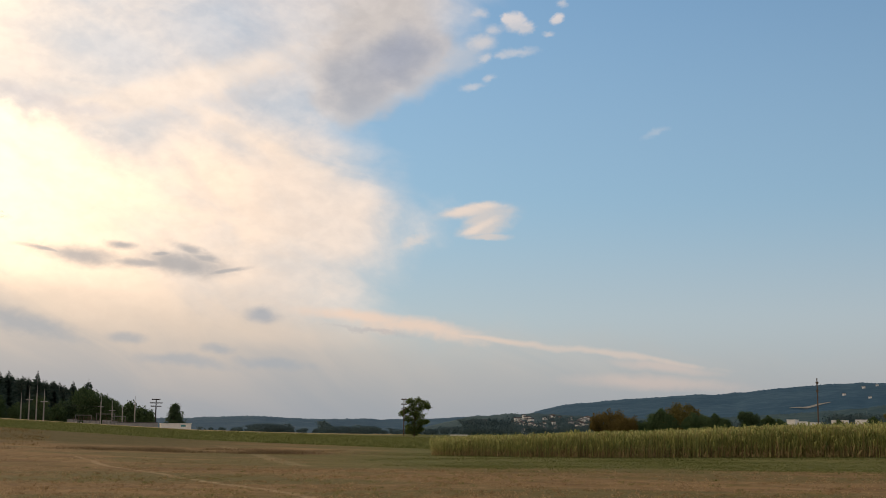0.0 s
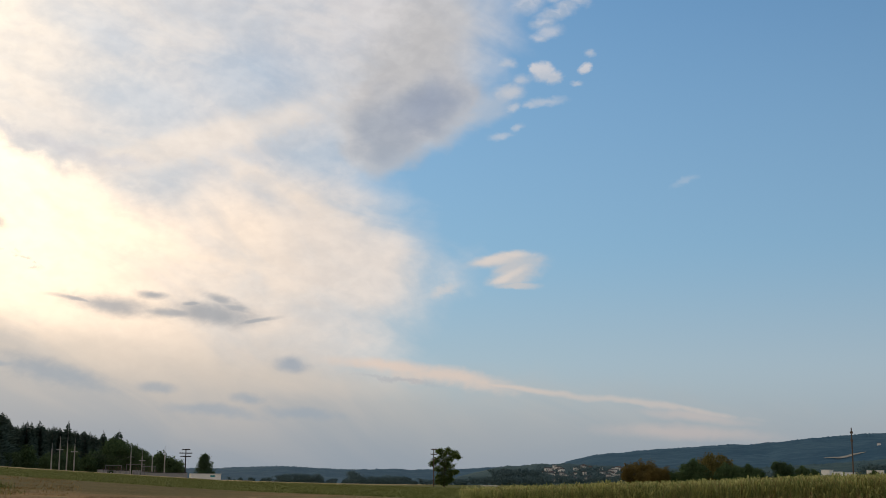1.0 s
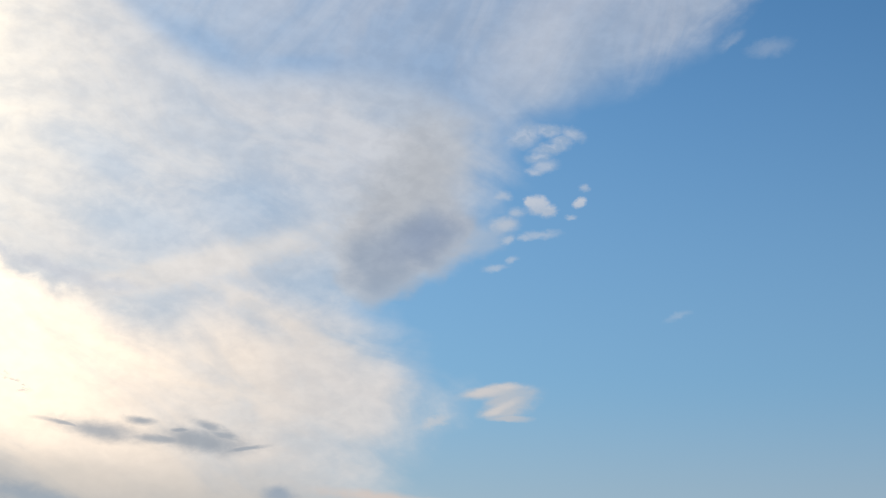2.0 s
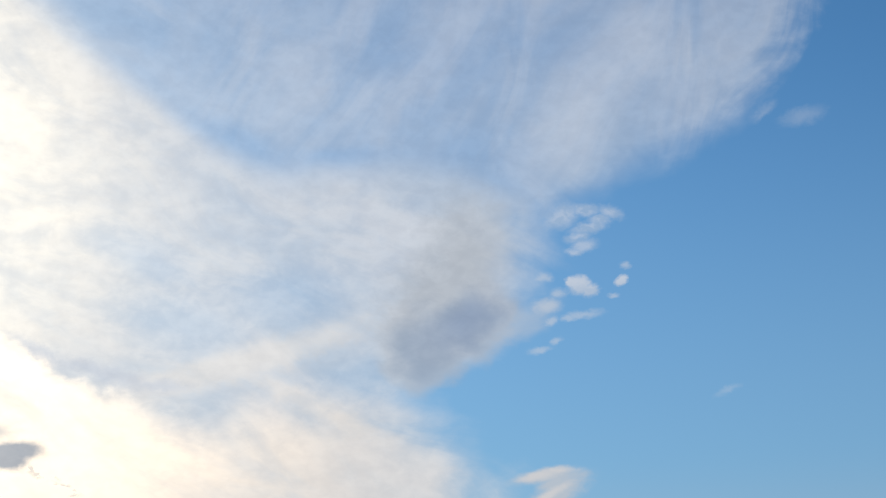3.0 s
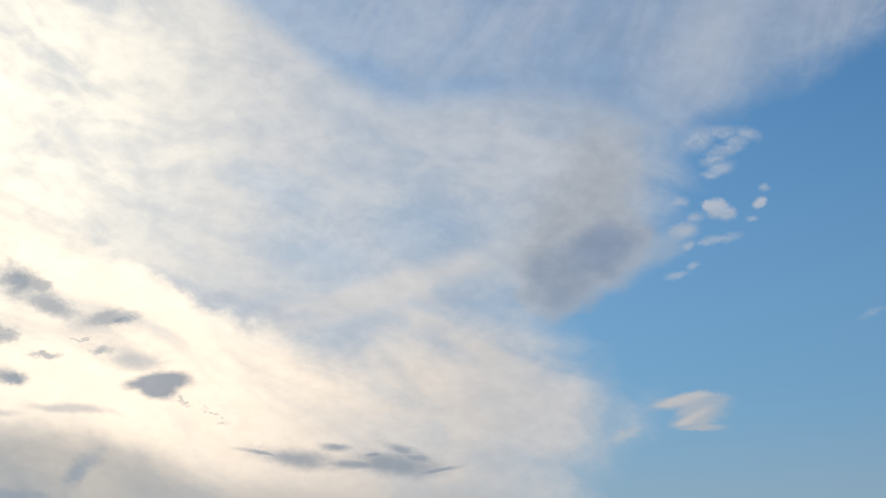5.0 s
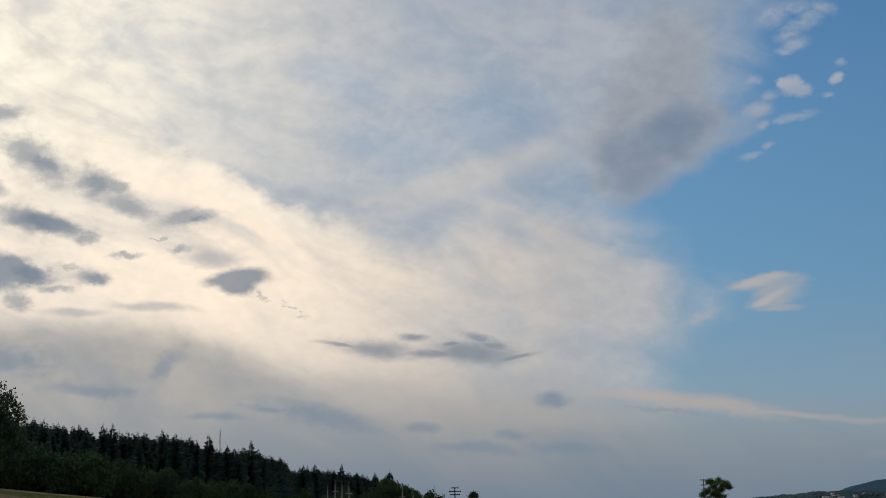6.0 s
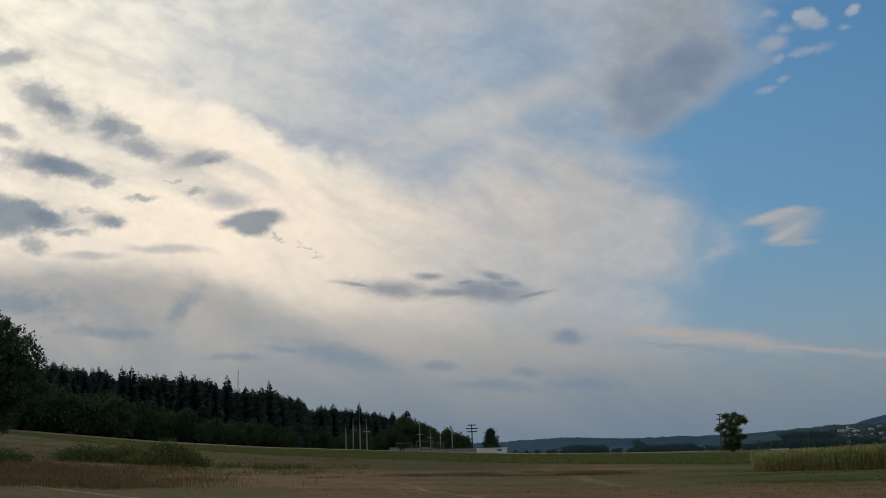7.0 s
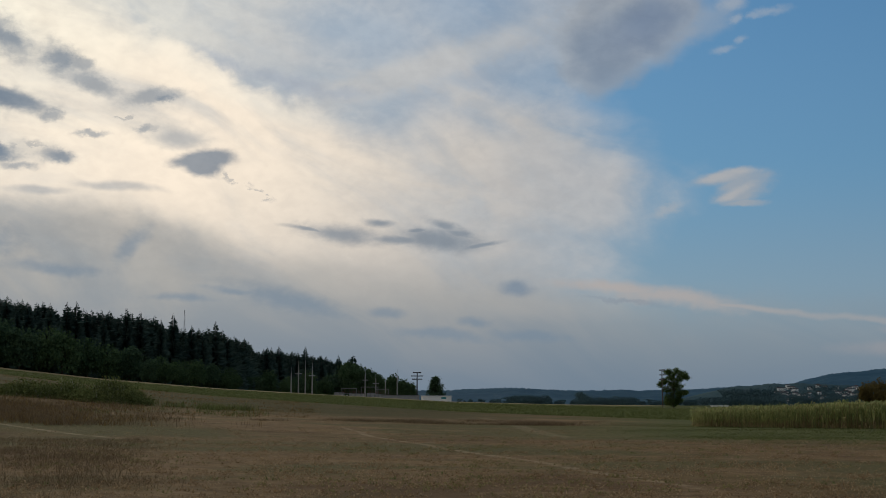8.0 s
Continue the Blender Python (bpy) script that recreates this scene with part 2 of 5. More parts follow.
# rosy streak under the edge of the veil
streak = mask([oval(wt, calm, -3.4, 5.15, 2.2, 0.22, -6), oval(wt, calm, -1.0, 4.65, 2.4, 0.30, -9), oval(wt, calm, 3.0, 4.1, 4.0, 0.11, -7), oval(wt, calm, 7.5, 3.5, 3.0, 0.10, -8)], 2.0, 0.2, 1.3)
out = lay(out, streak, ramp(wt, az, -1.0, 5.0, 0.68, 0.34), rgb(0.555, 0.470, 0.420))
faint = mask([oval(wt, calm, 9.3, 2.2, 2.6, 0.24, -3), oval(wt, calm, 9.6, 2.9, 1.6, 0.18, -6)], 2.0, 0.2, 0.8)
out = lay(out, faint, 0.30, rgb(0.52, 0.43, 0.40))
out = lay(out, mask([oval(wt, ragged, -3.2, 4.52, 1.5, 0.10, -7)], 1.7, 0.3), 0.45, rgb(0.27, 0.31, 0.37))

# faint grey smudges low in the haze
smudges = mask([
    oval(wt, calm, -18.2, 4.55, 2.2, 0.42, -14), oval(wt, calm, -20.6, 5.0, 1.2, 0.16, -4), oval(wt, calm, -28.2, 5.8, 1.7, 0.26, -3), oval(wt, calm, -22.6, 4.6, 1.3, 0.14, 0),
    oval(wt, calm, -11.3, 3.1, 1.7, 0.22, -6), oval(wt, calm, -7.4, 3.0, 1.6, 0.22, -6), oval(wt, calm, -25.0, 6.9, 0.35, 0.8, -40),
    oval(wt, calm, -13.8, 4.1, 0.8, 0.22), oval(wt, calm, -10.0, 3.65, 0.6, 0.2), oval(wt, calm, -32.0, 7.0, 2.0, 0.6, -5)], 1.7, 0.2, 1.2)
out = lay(out, smudges, 0.58, rgb(0.210, 0.285, 0.370))
out = lay(out, mask([oval(wt, calm, -8.0, 5.17, 0.80, 0.36, -2)], 1.3, 0.3, 0.5), 0.70, rgb(0.195, 0.270, 0.365))

# the big soft grey cloud: slate at its heart, pale and warm along its rim, thinning out above
bulk = shaken(0.42, 4.0, 0.5, 2.2, 1.7, 1.1)
out = lay(out, maths(wt, "MULTIPLY", veil_mask, mask([oval(wt, bulk, -0.6, 19.0, 2.6, 3.2, -6)], 1.4, 0.2, 0.5)), 0.45, rgb(0.42, 0.45, 0.49))
out = lay(out, maths(wt, "MULTIPLY", veil_mask, mask([oval(wt, bulk, -2.0, 19.5, 2.3, 2.9, -8), oval(wt, bulk, -3.0, 18.2, 3.0, 1.8, 10)], 1.35, 0.1, 0.4)), 0.80, rgb(0.340, 0.375, 0.420))
body = [oval(wt, bulk, -2.75, 16.55, 2.85, 1.75, 12), oval(wt, bulk, -4.1, 15.5, 1.85, 1.85, 0), oval(wt, bulk, -1.0, 17.0, 1.2, 1.0, 20)]
body = maths(wt, "ADD", nearest(wt, body), maths(wt, "ADD", centred(puff_noise, 0.40), centred(fine_noise, 0.16)))
out = lay(out, ramp(wt, body, 1.26, 0.80), 0.60, rgb(0.430, 0.450, 0.475))
heart = maths(wt, "ADD", nearest(wt, [oval(wt, bulk, -2.4, 16.65, 3.0, 1.85, 14), oval(wt, bulk, -3.9, 15.4, 2.0, 1.85, 0)]), maths(wt, "ADD", centred(puff_noise, 0.40), centred(fine_noise, 0.12)))
out = lay(out, ramp(wt, heart, 1.22, 0.35), 0.80, rgb(0.235, 0.298, 0.390))
out = lay(out, mask([oval(wt, bulk, -2.0, 16.6, 2.7, 1.5, 24)], 1.15, 0.0, 0.3), 0.55, rgb(0.180, 0.245, 0.368))
out = lay(out, mask([oval(wt, calm, 0.7, 16.5, 1.5, 0.55, 24), oval(wt, ragged, 1.4, 17.1, 1.0, 0.3, 30)], 1.6, 0.2, 0.9), 0.40, rgb(0.43, 0.45, 0.48))

# small white puffs on the blue
knobby = shaken(2.4, 5.0, 0.62, 0.62, 0.40, 1.2)
cluster = mask([oval(wt, knobby, 4.85, 21.3, 0.55, 0.26, -12), oval(wt, knobby, 4.35, 21.0, 0.5, 0.25), oval(wt, knobby, 3.75, 21.45, 0.6, 0.26, -8), oval(wt, knobby, 3.9, 20.7, 0.75, 0.24, 10), oval(wt, knobby, 3.3, 20.3, 0.5, 0.2, 10),
                oval(wt, knobby, 3.55, 19.9, 0.55, 0.24, 10), oval(wt, knobby, 3.1, 19.65, 0.4, 0.15), oval(wt, knobby, 2.6, 21.2, 0.8, 0.4, 20)], 1.7, 0.2, 1.5)
out = lay(out, cluster, 0.42, blend(wt, ramp(wt, fine_noise, 0.42, 0.58), rgb(0.40, 0.45, 0.51), rgb(0.57, 0.575, 0.59)))
strewn = mask([oval(wt, knobby, 1.7, 17.3, 0.58, 0.26), oval(wt, knobby, 3.35, 16.85, 0.72, 0.18, 4), oval(wt, knobby, 2.7, 16.75, 0.4, 0.12), oval(wt, knobby, 1.9, 16.6, 0.24, 0.15, 20), oval(wt, knobby, 2.25, 17.85, 0.32, 0.2),
               oval(wt, knobby, 2.05, 15.72, 0.26, 0.14, 20), oval(wt, knobby, 1.3, 15.36, 0.5, 0.14, 5), oval(wt, knobby, 1.65, 18.55, 0.35, 0.2), oval(wt, knobby, 5.45, 18.94, 0.2, 0.14), oval(wt, knobby, 4.8, 17.58, 0.2, 0.1)], 1.7, 0.1, 1.1)
out = lay(out, strewn, 0.38, rgb(0.52, 0.53, 0.545))
out = lay(out, mask([oval(wt, knobby, 14.1, 24.6, 0.8, 0.30, 8), oval(wt, knobby, 12.4, 25.0, 0.6, 0.2, 30), oval(wt, knobby, 9.6, 13.2, 0.45, 0.12, 20)], 1.8, 0.1, 1.2), 0.20, rgb(0.50, 0.52, 0.55))
ball = mask([oval(wt, knobby, 3.25, 18.15, 0.58, 0.42), oval(wt, knobby, 3.7, 17.92, 0.45, 0.30), oval(wt, knobby, 2.95, 18.3, 0.32, 0.28), oval(wt, knobby, 5.22, 18.28, 0.33, 0.22, 8)], 1.3, 0.45, 0.6)
out = lay(out, ball, 0.58, blend(wt, ramp(wt, maths(wt, "ADD", el, centred(fine_noise, 1.2)), 17.7, 18.5), rgb(0.46, 0.485, 0.52), rgb(0.62, 0.60, 0.585)))

# the lens cloud: two lit blades with grey between, fading to the side away from the sun
fan = shaken(0.9, 5.0, 0.6, 0.9, 0.5, 2.0)
fade = ramp(wt, maths(wt, "ADD", az, centred(fine_noise, 1.6)), 4.6, 1.9)
lens = mask([oval(wt, fan, 1.25, 9.83, 1.7, 0.36, 7), oval(wt, fan, 2.2, 9.75, 1.4, 0.46, 2), oval(wt, fan, 1.85, 9.10, 1.15, 0.40, 10), oval(wt, fan, 2.0, 8.72, 0.95, 0.18, 0), oval(wt, fan, 1.95, 9.42, 1.1, 0.42, 5)], 1.25, 0.40, 0.6)
out = lay(out, maths(wt, "MULTIPLY", lens, fade), 0.70, rgb(0.445, 0.445, 0.455))
lit = mask([oval(wt, fan, 0.8, 9.86, 1.1, 0.22, 9), oval(wt, fan, 1.45, 9.06, 1.0, 0.16, 24), oval(wt, fan, 2.0, 10.08, 1.0, 0.13, 2)], 1.7, 0.2, 0.7)
out = lay(out, maths(wt, "MULTIPLY", maths(wt, "MULTIPLY", lens, lit), fade), 0.46, rgb(0.60, 0.555, 0.520))
out = lay(out, mask([oval(wt, ragged, -1.3, 8.5, 0.8, 0.2, 22)], 1.6, 0.2, 0.8), 0.40, rgb(0.55, 0.52, 0.50))

# dark scraps before the glow: thin skirts, then grey bodies, then the thick hearts
skirt_mask = mask([oval(wt, ragged, -30.2, 15.2, 2.6, 0.9, -24), oval(wt, ragged, -27.4, 14.0, 1.6, 0.55, -24), oval(wt, ragged, -30.6, 12.9, 2.4, 0.7, -12), oval(wt, ragged, -24.5, 13.2, 1.7, 0.45, 4),
                   oval(wt, ragged, -23.4, 11.7, 1.6, 0.6, -6), oval(wt, ragged, -29.3, 10.7, 1.5, 0.5, -4), oval(wt, ragged, -32.5, 17.2, 1.1, 0.6, 10)], 1.6, 0.3, 0.9)
out = lay(out, skirt_mask, 0.42, rgb(0.58, 0.57, 0.545))
grey = mask([oval(wt, ragged, -31.1, 15.75, 0.95, 0.55, -20), oval(wt, ragged, -30.3, 15.2, 0.85, 0.55, -30), oval(wt, ragged, -32.5, 17.25, 0.8, 0.3, 10), oval(wt, ragged, -28.3, 14.6, 0.80, 0.60, -20), oval(wt, ragged, -27.3, 14.5, 0.45, 0.22, 0),
             oval(wt, ragged, -26.9, 13.75, 1.1, 0.38, -18), oval(wt, ragged, -31.2, 13.0, 1.3, 0.36, -10), oval(wt, ragged, -28.5, 12.2, 0.42, 0.2, 10), oval(wt, ragged, -24.2, 13.3, 1.0, 0.26, 10), oval(wt, ragged, -24.6, 11.9, 0.35, 0.16, 10),
             oval(wt, ragged, -28.25, 10.6, 0.62, 0.26, -6), oval(wt, ragged, -29.9, 10.05, 0.62, 0.18), oval(wt, ragged, -31.3, 9.5, 0.42, 0.36), oval(wt, ragged, -26.9, 11.6, 0.6, 0.13, 6), oval(wt, ragged, -30.6, 10.6, 0.8, 0.3, -14),
             oval(wt, ragged, -33.0, 14.3, 0.9, 0.3, -10)], 1.75, 0.40, 1.0)
out = lay(out, grey, 0.72, rgb(0.335, 0.370, 0.410))
out = lay(out, mask([oval(wt, calm, -23.05, 11.62, 1.25, 0.42, -5), oval(wt, calm, -25.7, 9.4, 1.8, 0.22, -4), oval(wt, calm, -29.0, 9.1, 1.2, 0.2, 0)], 1.45, 0.3, 0.4), 0.55, rgb(0.37, 0.405, 0.445))
dusky = shaken(1.1, 5.0, 0.6, 0.8, 0.45, 1.6)
hard = mask([oval(wt, dusky, -22.05, 10.66, 1.36, 0.40, 7), oval(wt, dusky, -22.05, 10.34, 0.85, 0.42, 0)], 1.35, 0.60, 0.45)
hard = most([hard, mask([oval(wt, dusky, -30.1, 12.80, 1.6, 0.46, -10)], 1.3, 0.4, 0.5), mask([oval(wt, dusky, -33.4, 10.8, 2.5, 1.0, -8), oval(wt, ragged, -31.4, 10.8, 1.3, 0.6, -14)], 1.25, 0.62, 0.45),
             maths(wt, "MULTIPLY", mask([oval(wt, ragged, -28.2, 14.65, 0.6, 0.45, 0), oval(wt, ragged, -30.4, 15.35, 0.7, 0.35, -24), oval(wt, ragged, -28.1, 10.6, 0.42, 0.18, -4), oval(wt, ragged, -23.7, 13.25, 0.4, 0.16, 8)], 1.4, 0.3, 0.6), 0.65)])
out = lay(out, hard, 0.82, rgb(0.195, 0.255, 0.330))
flecks = mask([oval(wt, lacy, -20.6, 9.85, 0.8, 0.26, -16), oval(wt, lacy, -19.5, 9.2, 0.7, 0.22, -20), oval(wt, lacy, -29.4, 10.85, 0.9, 0.35, 0), oval(wt, lacy, -25.3, 12.3, 0.7, 0.18, -10)], 1.2, 0.5)
out = lay(out, maths(wt, "MULTIPLY", flecks, ramp(wt, fine_noise, 0.50, 0.56)), 0.55, rgb(0.40, 0.41, 0.42))
smear = shaken(1.1, 5.0, 0.58, 1.3, 0.34, 2.8)
wisp = mask([
    oval(wt, smear, -15.9, 7.52, 1.45, 0.34, -7), oval(wt, smear, -17.3, 7.72, 0.9, 0.10, -8), oval(wt, smear, -14.3, 8.02, 0.55, 0.14), oval(wt, smear, -13.4, 7.28, 1.5, 0.17, -2),
    oval(wt, smear, -11.5, 7.30, 1.6, 0.44, -3), oval(wt, smear, -11.1, 7.95, 0.75, 0.18, -14), oval(wt, smear, -10.4, 7.6, 0.6, 0.16, -10), oval(wt, smear, -9.7, 7.08, 0.85, 0.10, 9), oval(wt, smear, -12.5, 7.7, 0.45, 0.10, 0)], 1.85, 0.25, 0.7)
out = lay(out, wisp, 0.80, rgb(0.235, 0.282, 0.338))

# fine curdling of the veil
curd = maths(wt, "MULTIPLY", veil_mask, ramp(wt, el, 2.0, 8.0))
grainy = blend(wt, ramp(wt, maths(wt, "MULTIPLY_ADD", fine_noise, 0.5, maths(wt, "MULTIPLY", puff_noise, 0.5)), 0.35, 0.65), rgb(0.955, 0.957, 0.962), rgb(1.045, 1.043, 1.038))
out = blend(wt, curd, out, blend(wt, 1.0, out, grainy, "MULTIPLY"))

back = put(wt, "ShaderNodeBackground")
wt.links.new(out, back.inputs[0])
back.inputs[1].default_value = 1.0
wt.links.new(back.outputs[0], put(wt, "ShaderNodeOutputWorld").inputs[0])

sun = new("sun", bpy.data.lights.new("sun", "SUN"))
sun.data.energy, sun.data.angle, sun.data.color = 0.8, radians(14), (1.0, 0.90, 0.76)
sa, se = radians(SUN_AZ), radians(SUN_EL)
sun.matrix_world = look((0, 0, 60), Vector((0, 0, 60)) - Vector((sin(sa) * cos(se), cos(sa) * cos(se), sin(se))))


# ---------------------------------------------------------------- materials
def material(name, rough=0.8, spec=0.03):
    m = bpy.data.materials.new(name)
    m.use_nodes = True
    b = m.node_tree.nodes["Principled BSDF"]
    b.inputs["Roughness"].default_value = rough
    b.inputs["Specular IOR Level"].default_value = spec
    return m, m.node_tree, b


def place_of(tree):
    return put(tree, "ShaderNodeNewGeometry").outputs["Position"]


def grain(name, dark, light, fine=3.0, coarse=0.2, rough=0.85, bump=0.3, depth=0.05, islands=False, per_object=False, trans=0.0, spec=0.03):
    """A matt surface with coarse and fine variation, and relief."""
    m, tree, b = material(name, rough, spec)
    p = place_of(tree)
    n1 = cloud_noise(tree, p, fine, 5, 0.65)
    n2 = cloud_noise(tree, p, coarse, 4, 0.6)
    mix = maths(tree, "MULTIPLY_ADD", n1, 0.55, maths(tree, "MULTIPLY", n2, 0.45))
    if islands:
        r = put(tree, "ShaderNodeNewGeometry").outputs["Random Per Island"]
        mix = maths(tree, "MULTIPLY_ADD", r, 0.45, maths(tree, "MULTIPLY", mix, 0.55))
    if per_object:
        r = put(tree, "ShaderNodeObjectInfo").outputs["Random"]
        mix = maths(tree, "ADD", mix, maths(tree, "MULTIPLY_ADD", r, 0.24, -0.12))
    col = blend(tree, ramp(tree, mix, 0.25, 0.75), rgb(*dark), rgb(*light))
    feed(tree, b.inputs["Base Color"], col)
    if bump:
        bm = put(tree, "ShaderNodeBump")
        bm.inputs["Strength"].default_value = bump
        bm.inputs["Distance"].default_value = depth
        tree.links.new(n1, bm.inputs["Height"])
        tree.links.new(bm.outputs[0], b.inputs["Normal"])
    if trans:
        t = put(tree, "ShaderNodeBsdfTranslucent")
        feed(tree, t.inputs[0], col)
        mixer = put(tree, "ShaderNodeMixShader")
        mixer.inputs[0].default_value = trans
        tree.links.new(b.outputs[0], mixer.inputs[1])
        tree.links.new(t.outputs[0], mixer.inputs[2])
        tree.links.new(mixer.outputs[0], tree.nodes["Material Output"].inputs[0])
    return m


LEAF = grain("broadleaf", (0.066, 0.104, 0.032), (0.158, 0.212, 0.064), 1.2, 0.25, 0.7, 0, islands=True, per_object=True, trans=0.45)
LEAF_DARK = grain("dark_broadleaf", (0.038, 0.072, 0.042), (0.084, 0.132, 0.068), 1.2, 0.2, 0.75, 0, islands=True, per_object=True, trans=0.2)
LEAF_BROWN = grain("browning_leaves", (0.088, 0.070, 0.024), (0.165, 0.125, 0.044), 1.0, 0.2, 0.8, 0, islands=True, trans=0.3)
LEAF_FRINGE = grain("fringe_leaves", (0.042, 0.078, 0.038), (0.092, 0.142, 0.062), 1.2, 0.2, 0.75, 0, islands=True, per_object=True, trans=0.2)
LEAF_OLIVE = grain("olive_leaves", (0.085, 0.078, 0.026), (0.175, 0.150, 0.048), 1.0, 0.2, 0.8, 0, islands=True, trans=0.3)
GREY_STEEL = grain("dull_grey_steel", (0.13, 0.135, 0.14), (0.24, 0.245, 0.25), 3, 0.4, 0.6, 0.1, spec=0.3)
DARK_STEEL = grain("dark_weathered_steel", (0.025, 0.026, 0.028), (0.050, 0.050, 0.053), 3, 0.4, 0.8, 0.1, spec=0.05)
FLOWER = grain("pale_flower_heads", (0.30, 0.29, 0.20), (0.55, 0.52, 0.40), 3, 0.4, 0.8, 0, islands=True)
NEEDLE = grain("spruce_needles", (0.038, 0.068, 0.060), (0.076, 0.114, 0.090), 1.0, 0.15, 0.8, 0, islands=True, per_object=True, trans=0.08)
BARK = grain("bark", (0.05, 0.038, 0.028), (0.12, 0.095, 0.07), 6, 0.8, 0.9, 0.6)
CORN_LEAF = grain("maize_leaf", (0.185, 0.230, 0.082), (0.480, 0.465, 0.185), 4, 0.12, 0.6, 0, islands=True, trans=0.3)
CORN_DRY = grain("dry_maize_leaf", (0.225, 0.165, 0.078), (0.400, 0.295, 0.150), 4, 0.15, 0.85, 0, islands=True, trans=0.2)
CORN_TASSEL = grain("maize_tassel", (0.260, 0.200, 0.090), (0.420, 0.340, 0.170), 4, 0.3, 0.85, 0, islands=True, trans=0.2)
DRY_GRASS = grain("dry_grass", (0.130, 0.080, 0.026), (0.300, 0.195, 0.072), 2, 0.10, 0.9, 0, islands=True, trans=0.15)
STRAW = grain("bleached_straw", (0.260, 0.185, 0.100), (0.440, 0.325, 0.190), 2, 0.10, 0.9, 0, islands=True, trans=0.35)
TURF_BROWN = grain("dead_grass", (0.200, 0.132, 0.072), (0.360, 0.250, 0.140), 2, 0.15, 0.95, 0, islands=True, trans=0.5)
TURF_OLIVE = grain("olive_regrowth", (0.165, 0.150, 0.064), (0.300, 0.255, 0.115), 2, 0.15, 0.95, 0, islands=True, trans=0.5)
GREEN_GRASS = grain("grass_blades", (0.085, 0.105, 0.034), (0.180, 0.195, 0.070), 2, 0.12, 0.85, 0, islands=True, trans=0.2)
BROWN_WEED = grain("withered_weeds", (0.130, 0.095, 0.054), (0.260, 0.185, 0.108), 2, 0.2, 0.9, 0, islands=True, trans=0.1)
WEED = grain("tall_weeds", (0.088, 0.110, 0.034), (0.215, 0.230, 0.085), 2, 0.3, 0.8, 0, islands=True, trans=0.2)
CROP = grain("beet_leaves", (0.105, 0.132, 0.042), (0.205, 0.215, 0.078), 1.5, 0.05, 0.65, 0, islands=True, trans=0.2)
WOOD_POLE = grain("weathered_pole", (0.07, 0.055, 0.045), (0.15, 0.12, 0.10), 5, 0.6, 0.85, 0.3)
STEEL = grain("galvanised_steel", (0.30, 0.31, 0.32), (0.46, 0.47, 0.48), 3, 0.4, 0.5, 0.1, spec=0.4)
CONCRETE = grain("concrete", (0.26, 0.25, 0.24), (0.40, 0.39, 0.37), 2, 0.3, 0.9, 0.2)
WHITE_PANEL = grain("white_panel", (0.68, 0.67, 0.65), (0.82, 0.81, 0.79), 1.0, 0.2, 0.55, 0.05)
GREY_WALL = grain("grey_render", (0.22, 0.22, 0.22), (0.34, 0.34, 0.34), 1.0, 0.2, 0.85, 0.1)
HOUSE_WALL = grain("house_render", (0.68, 0.67, 0.64), (0.84, 0.83, 0.80), 0.6, 0.05, 0.85, 0.05, per_object=True)
ROOF_TILE = grain("roof_tiles", (0.05, 0.045, 0.044), (0.10, 0.072, 0.064), 0.8, 0.05, 0.8, 0.3, per_object=True)
ROOF_GREY = grain("grey_roof", (0.06, 0.06, 0.065), (0.12, 0.12, 0.13), 0.8, 0.05, 0.75, 0.2, per_object=True)
WINDOW = grain("dark_window", (0.03, 0.035, 0.04), (0.05, 0.055, 0.06), 1, 0.2, 0.2, 0, spec=0.5)
SIGN = grain("teal_sign", (0.05, 0.20, 0.22), (0.09, 0.30, 0.32), 2, 0.3, 0.5, 0)
CABLE = grain("cable", (0.05, 0.05, 0.05), (0.09, 0.09, 0.09), 2, 0.3, 0.5, 0)
INSULATOR = grain("brown_insulator", (0.08, 0.05, 0.04), (0.14, 0.09, 0.07), 4, 0.5, 0.4, 0)


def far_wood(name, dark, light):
    """Woodland seen from kilometres off: crowns, clearings and fields, haze included in the colours."""
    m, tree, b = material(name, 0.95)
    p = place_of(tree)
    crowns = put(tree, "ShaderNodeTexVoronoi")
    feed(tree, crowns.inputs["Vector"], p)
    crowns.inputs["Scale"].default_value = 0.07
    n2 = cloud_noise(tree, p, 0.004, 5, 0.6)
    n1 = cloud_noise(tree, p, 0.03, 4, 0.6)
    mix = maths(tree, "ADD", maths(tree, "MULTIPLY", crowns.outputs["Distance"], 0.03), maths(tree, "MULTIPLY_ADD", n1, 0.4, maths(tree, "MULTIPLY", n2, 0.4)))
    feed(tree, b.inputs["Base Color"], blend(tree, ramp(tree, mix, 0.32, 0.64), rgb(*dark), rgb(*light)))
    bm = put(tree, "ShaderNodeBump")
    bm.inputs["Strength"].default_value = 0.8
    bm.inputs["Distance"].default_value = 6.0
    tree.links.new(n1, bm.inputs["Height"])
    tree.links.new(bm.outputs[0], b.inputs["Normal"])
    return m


# the blue of distant air is mixed into both hills' base colours as haze
HILL_FAR_HAZY = far_wood("far_wooded_hill_in_haze", (0.024, 0.070, 0.112), (0.056, 0.116, 0.158))
HILL_NEAR_HAZY = far_wood("near_wooded_hill_in_haze", (0.026, 0.060, 0.074), (0.068, 0.112, 0.112))
# leaves paled and blued: haze over the valley, put into the leaf colour
VALLEY_HAZY = grain("hazy_valley_trees", (0.056, 0.104, 0.120), (0.096, 0.148, 0.154), 0.2, 0.02, 0.9, 0, islands=True)
FIELD_PALE = grain("pale_field", (0.17, 0.175, 0.16), (0.25, 0.25, 0.23), 0.1, 0.01, 0.95, 0)


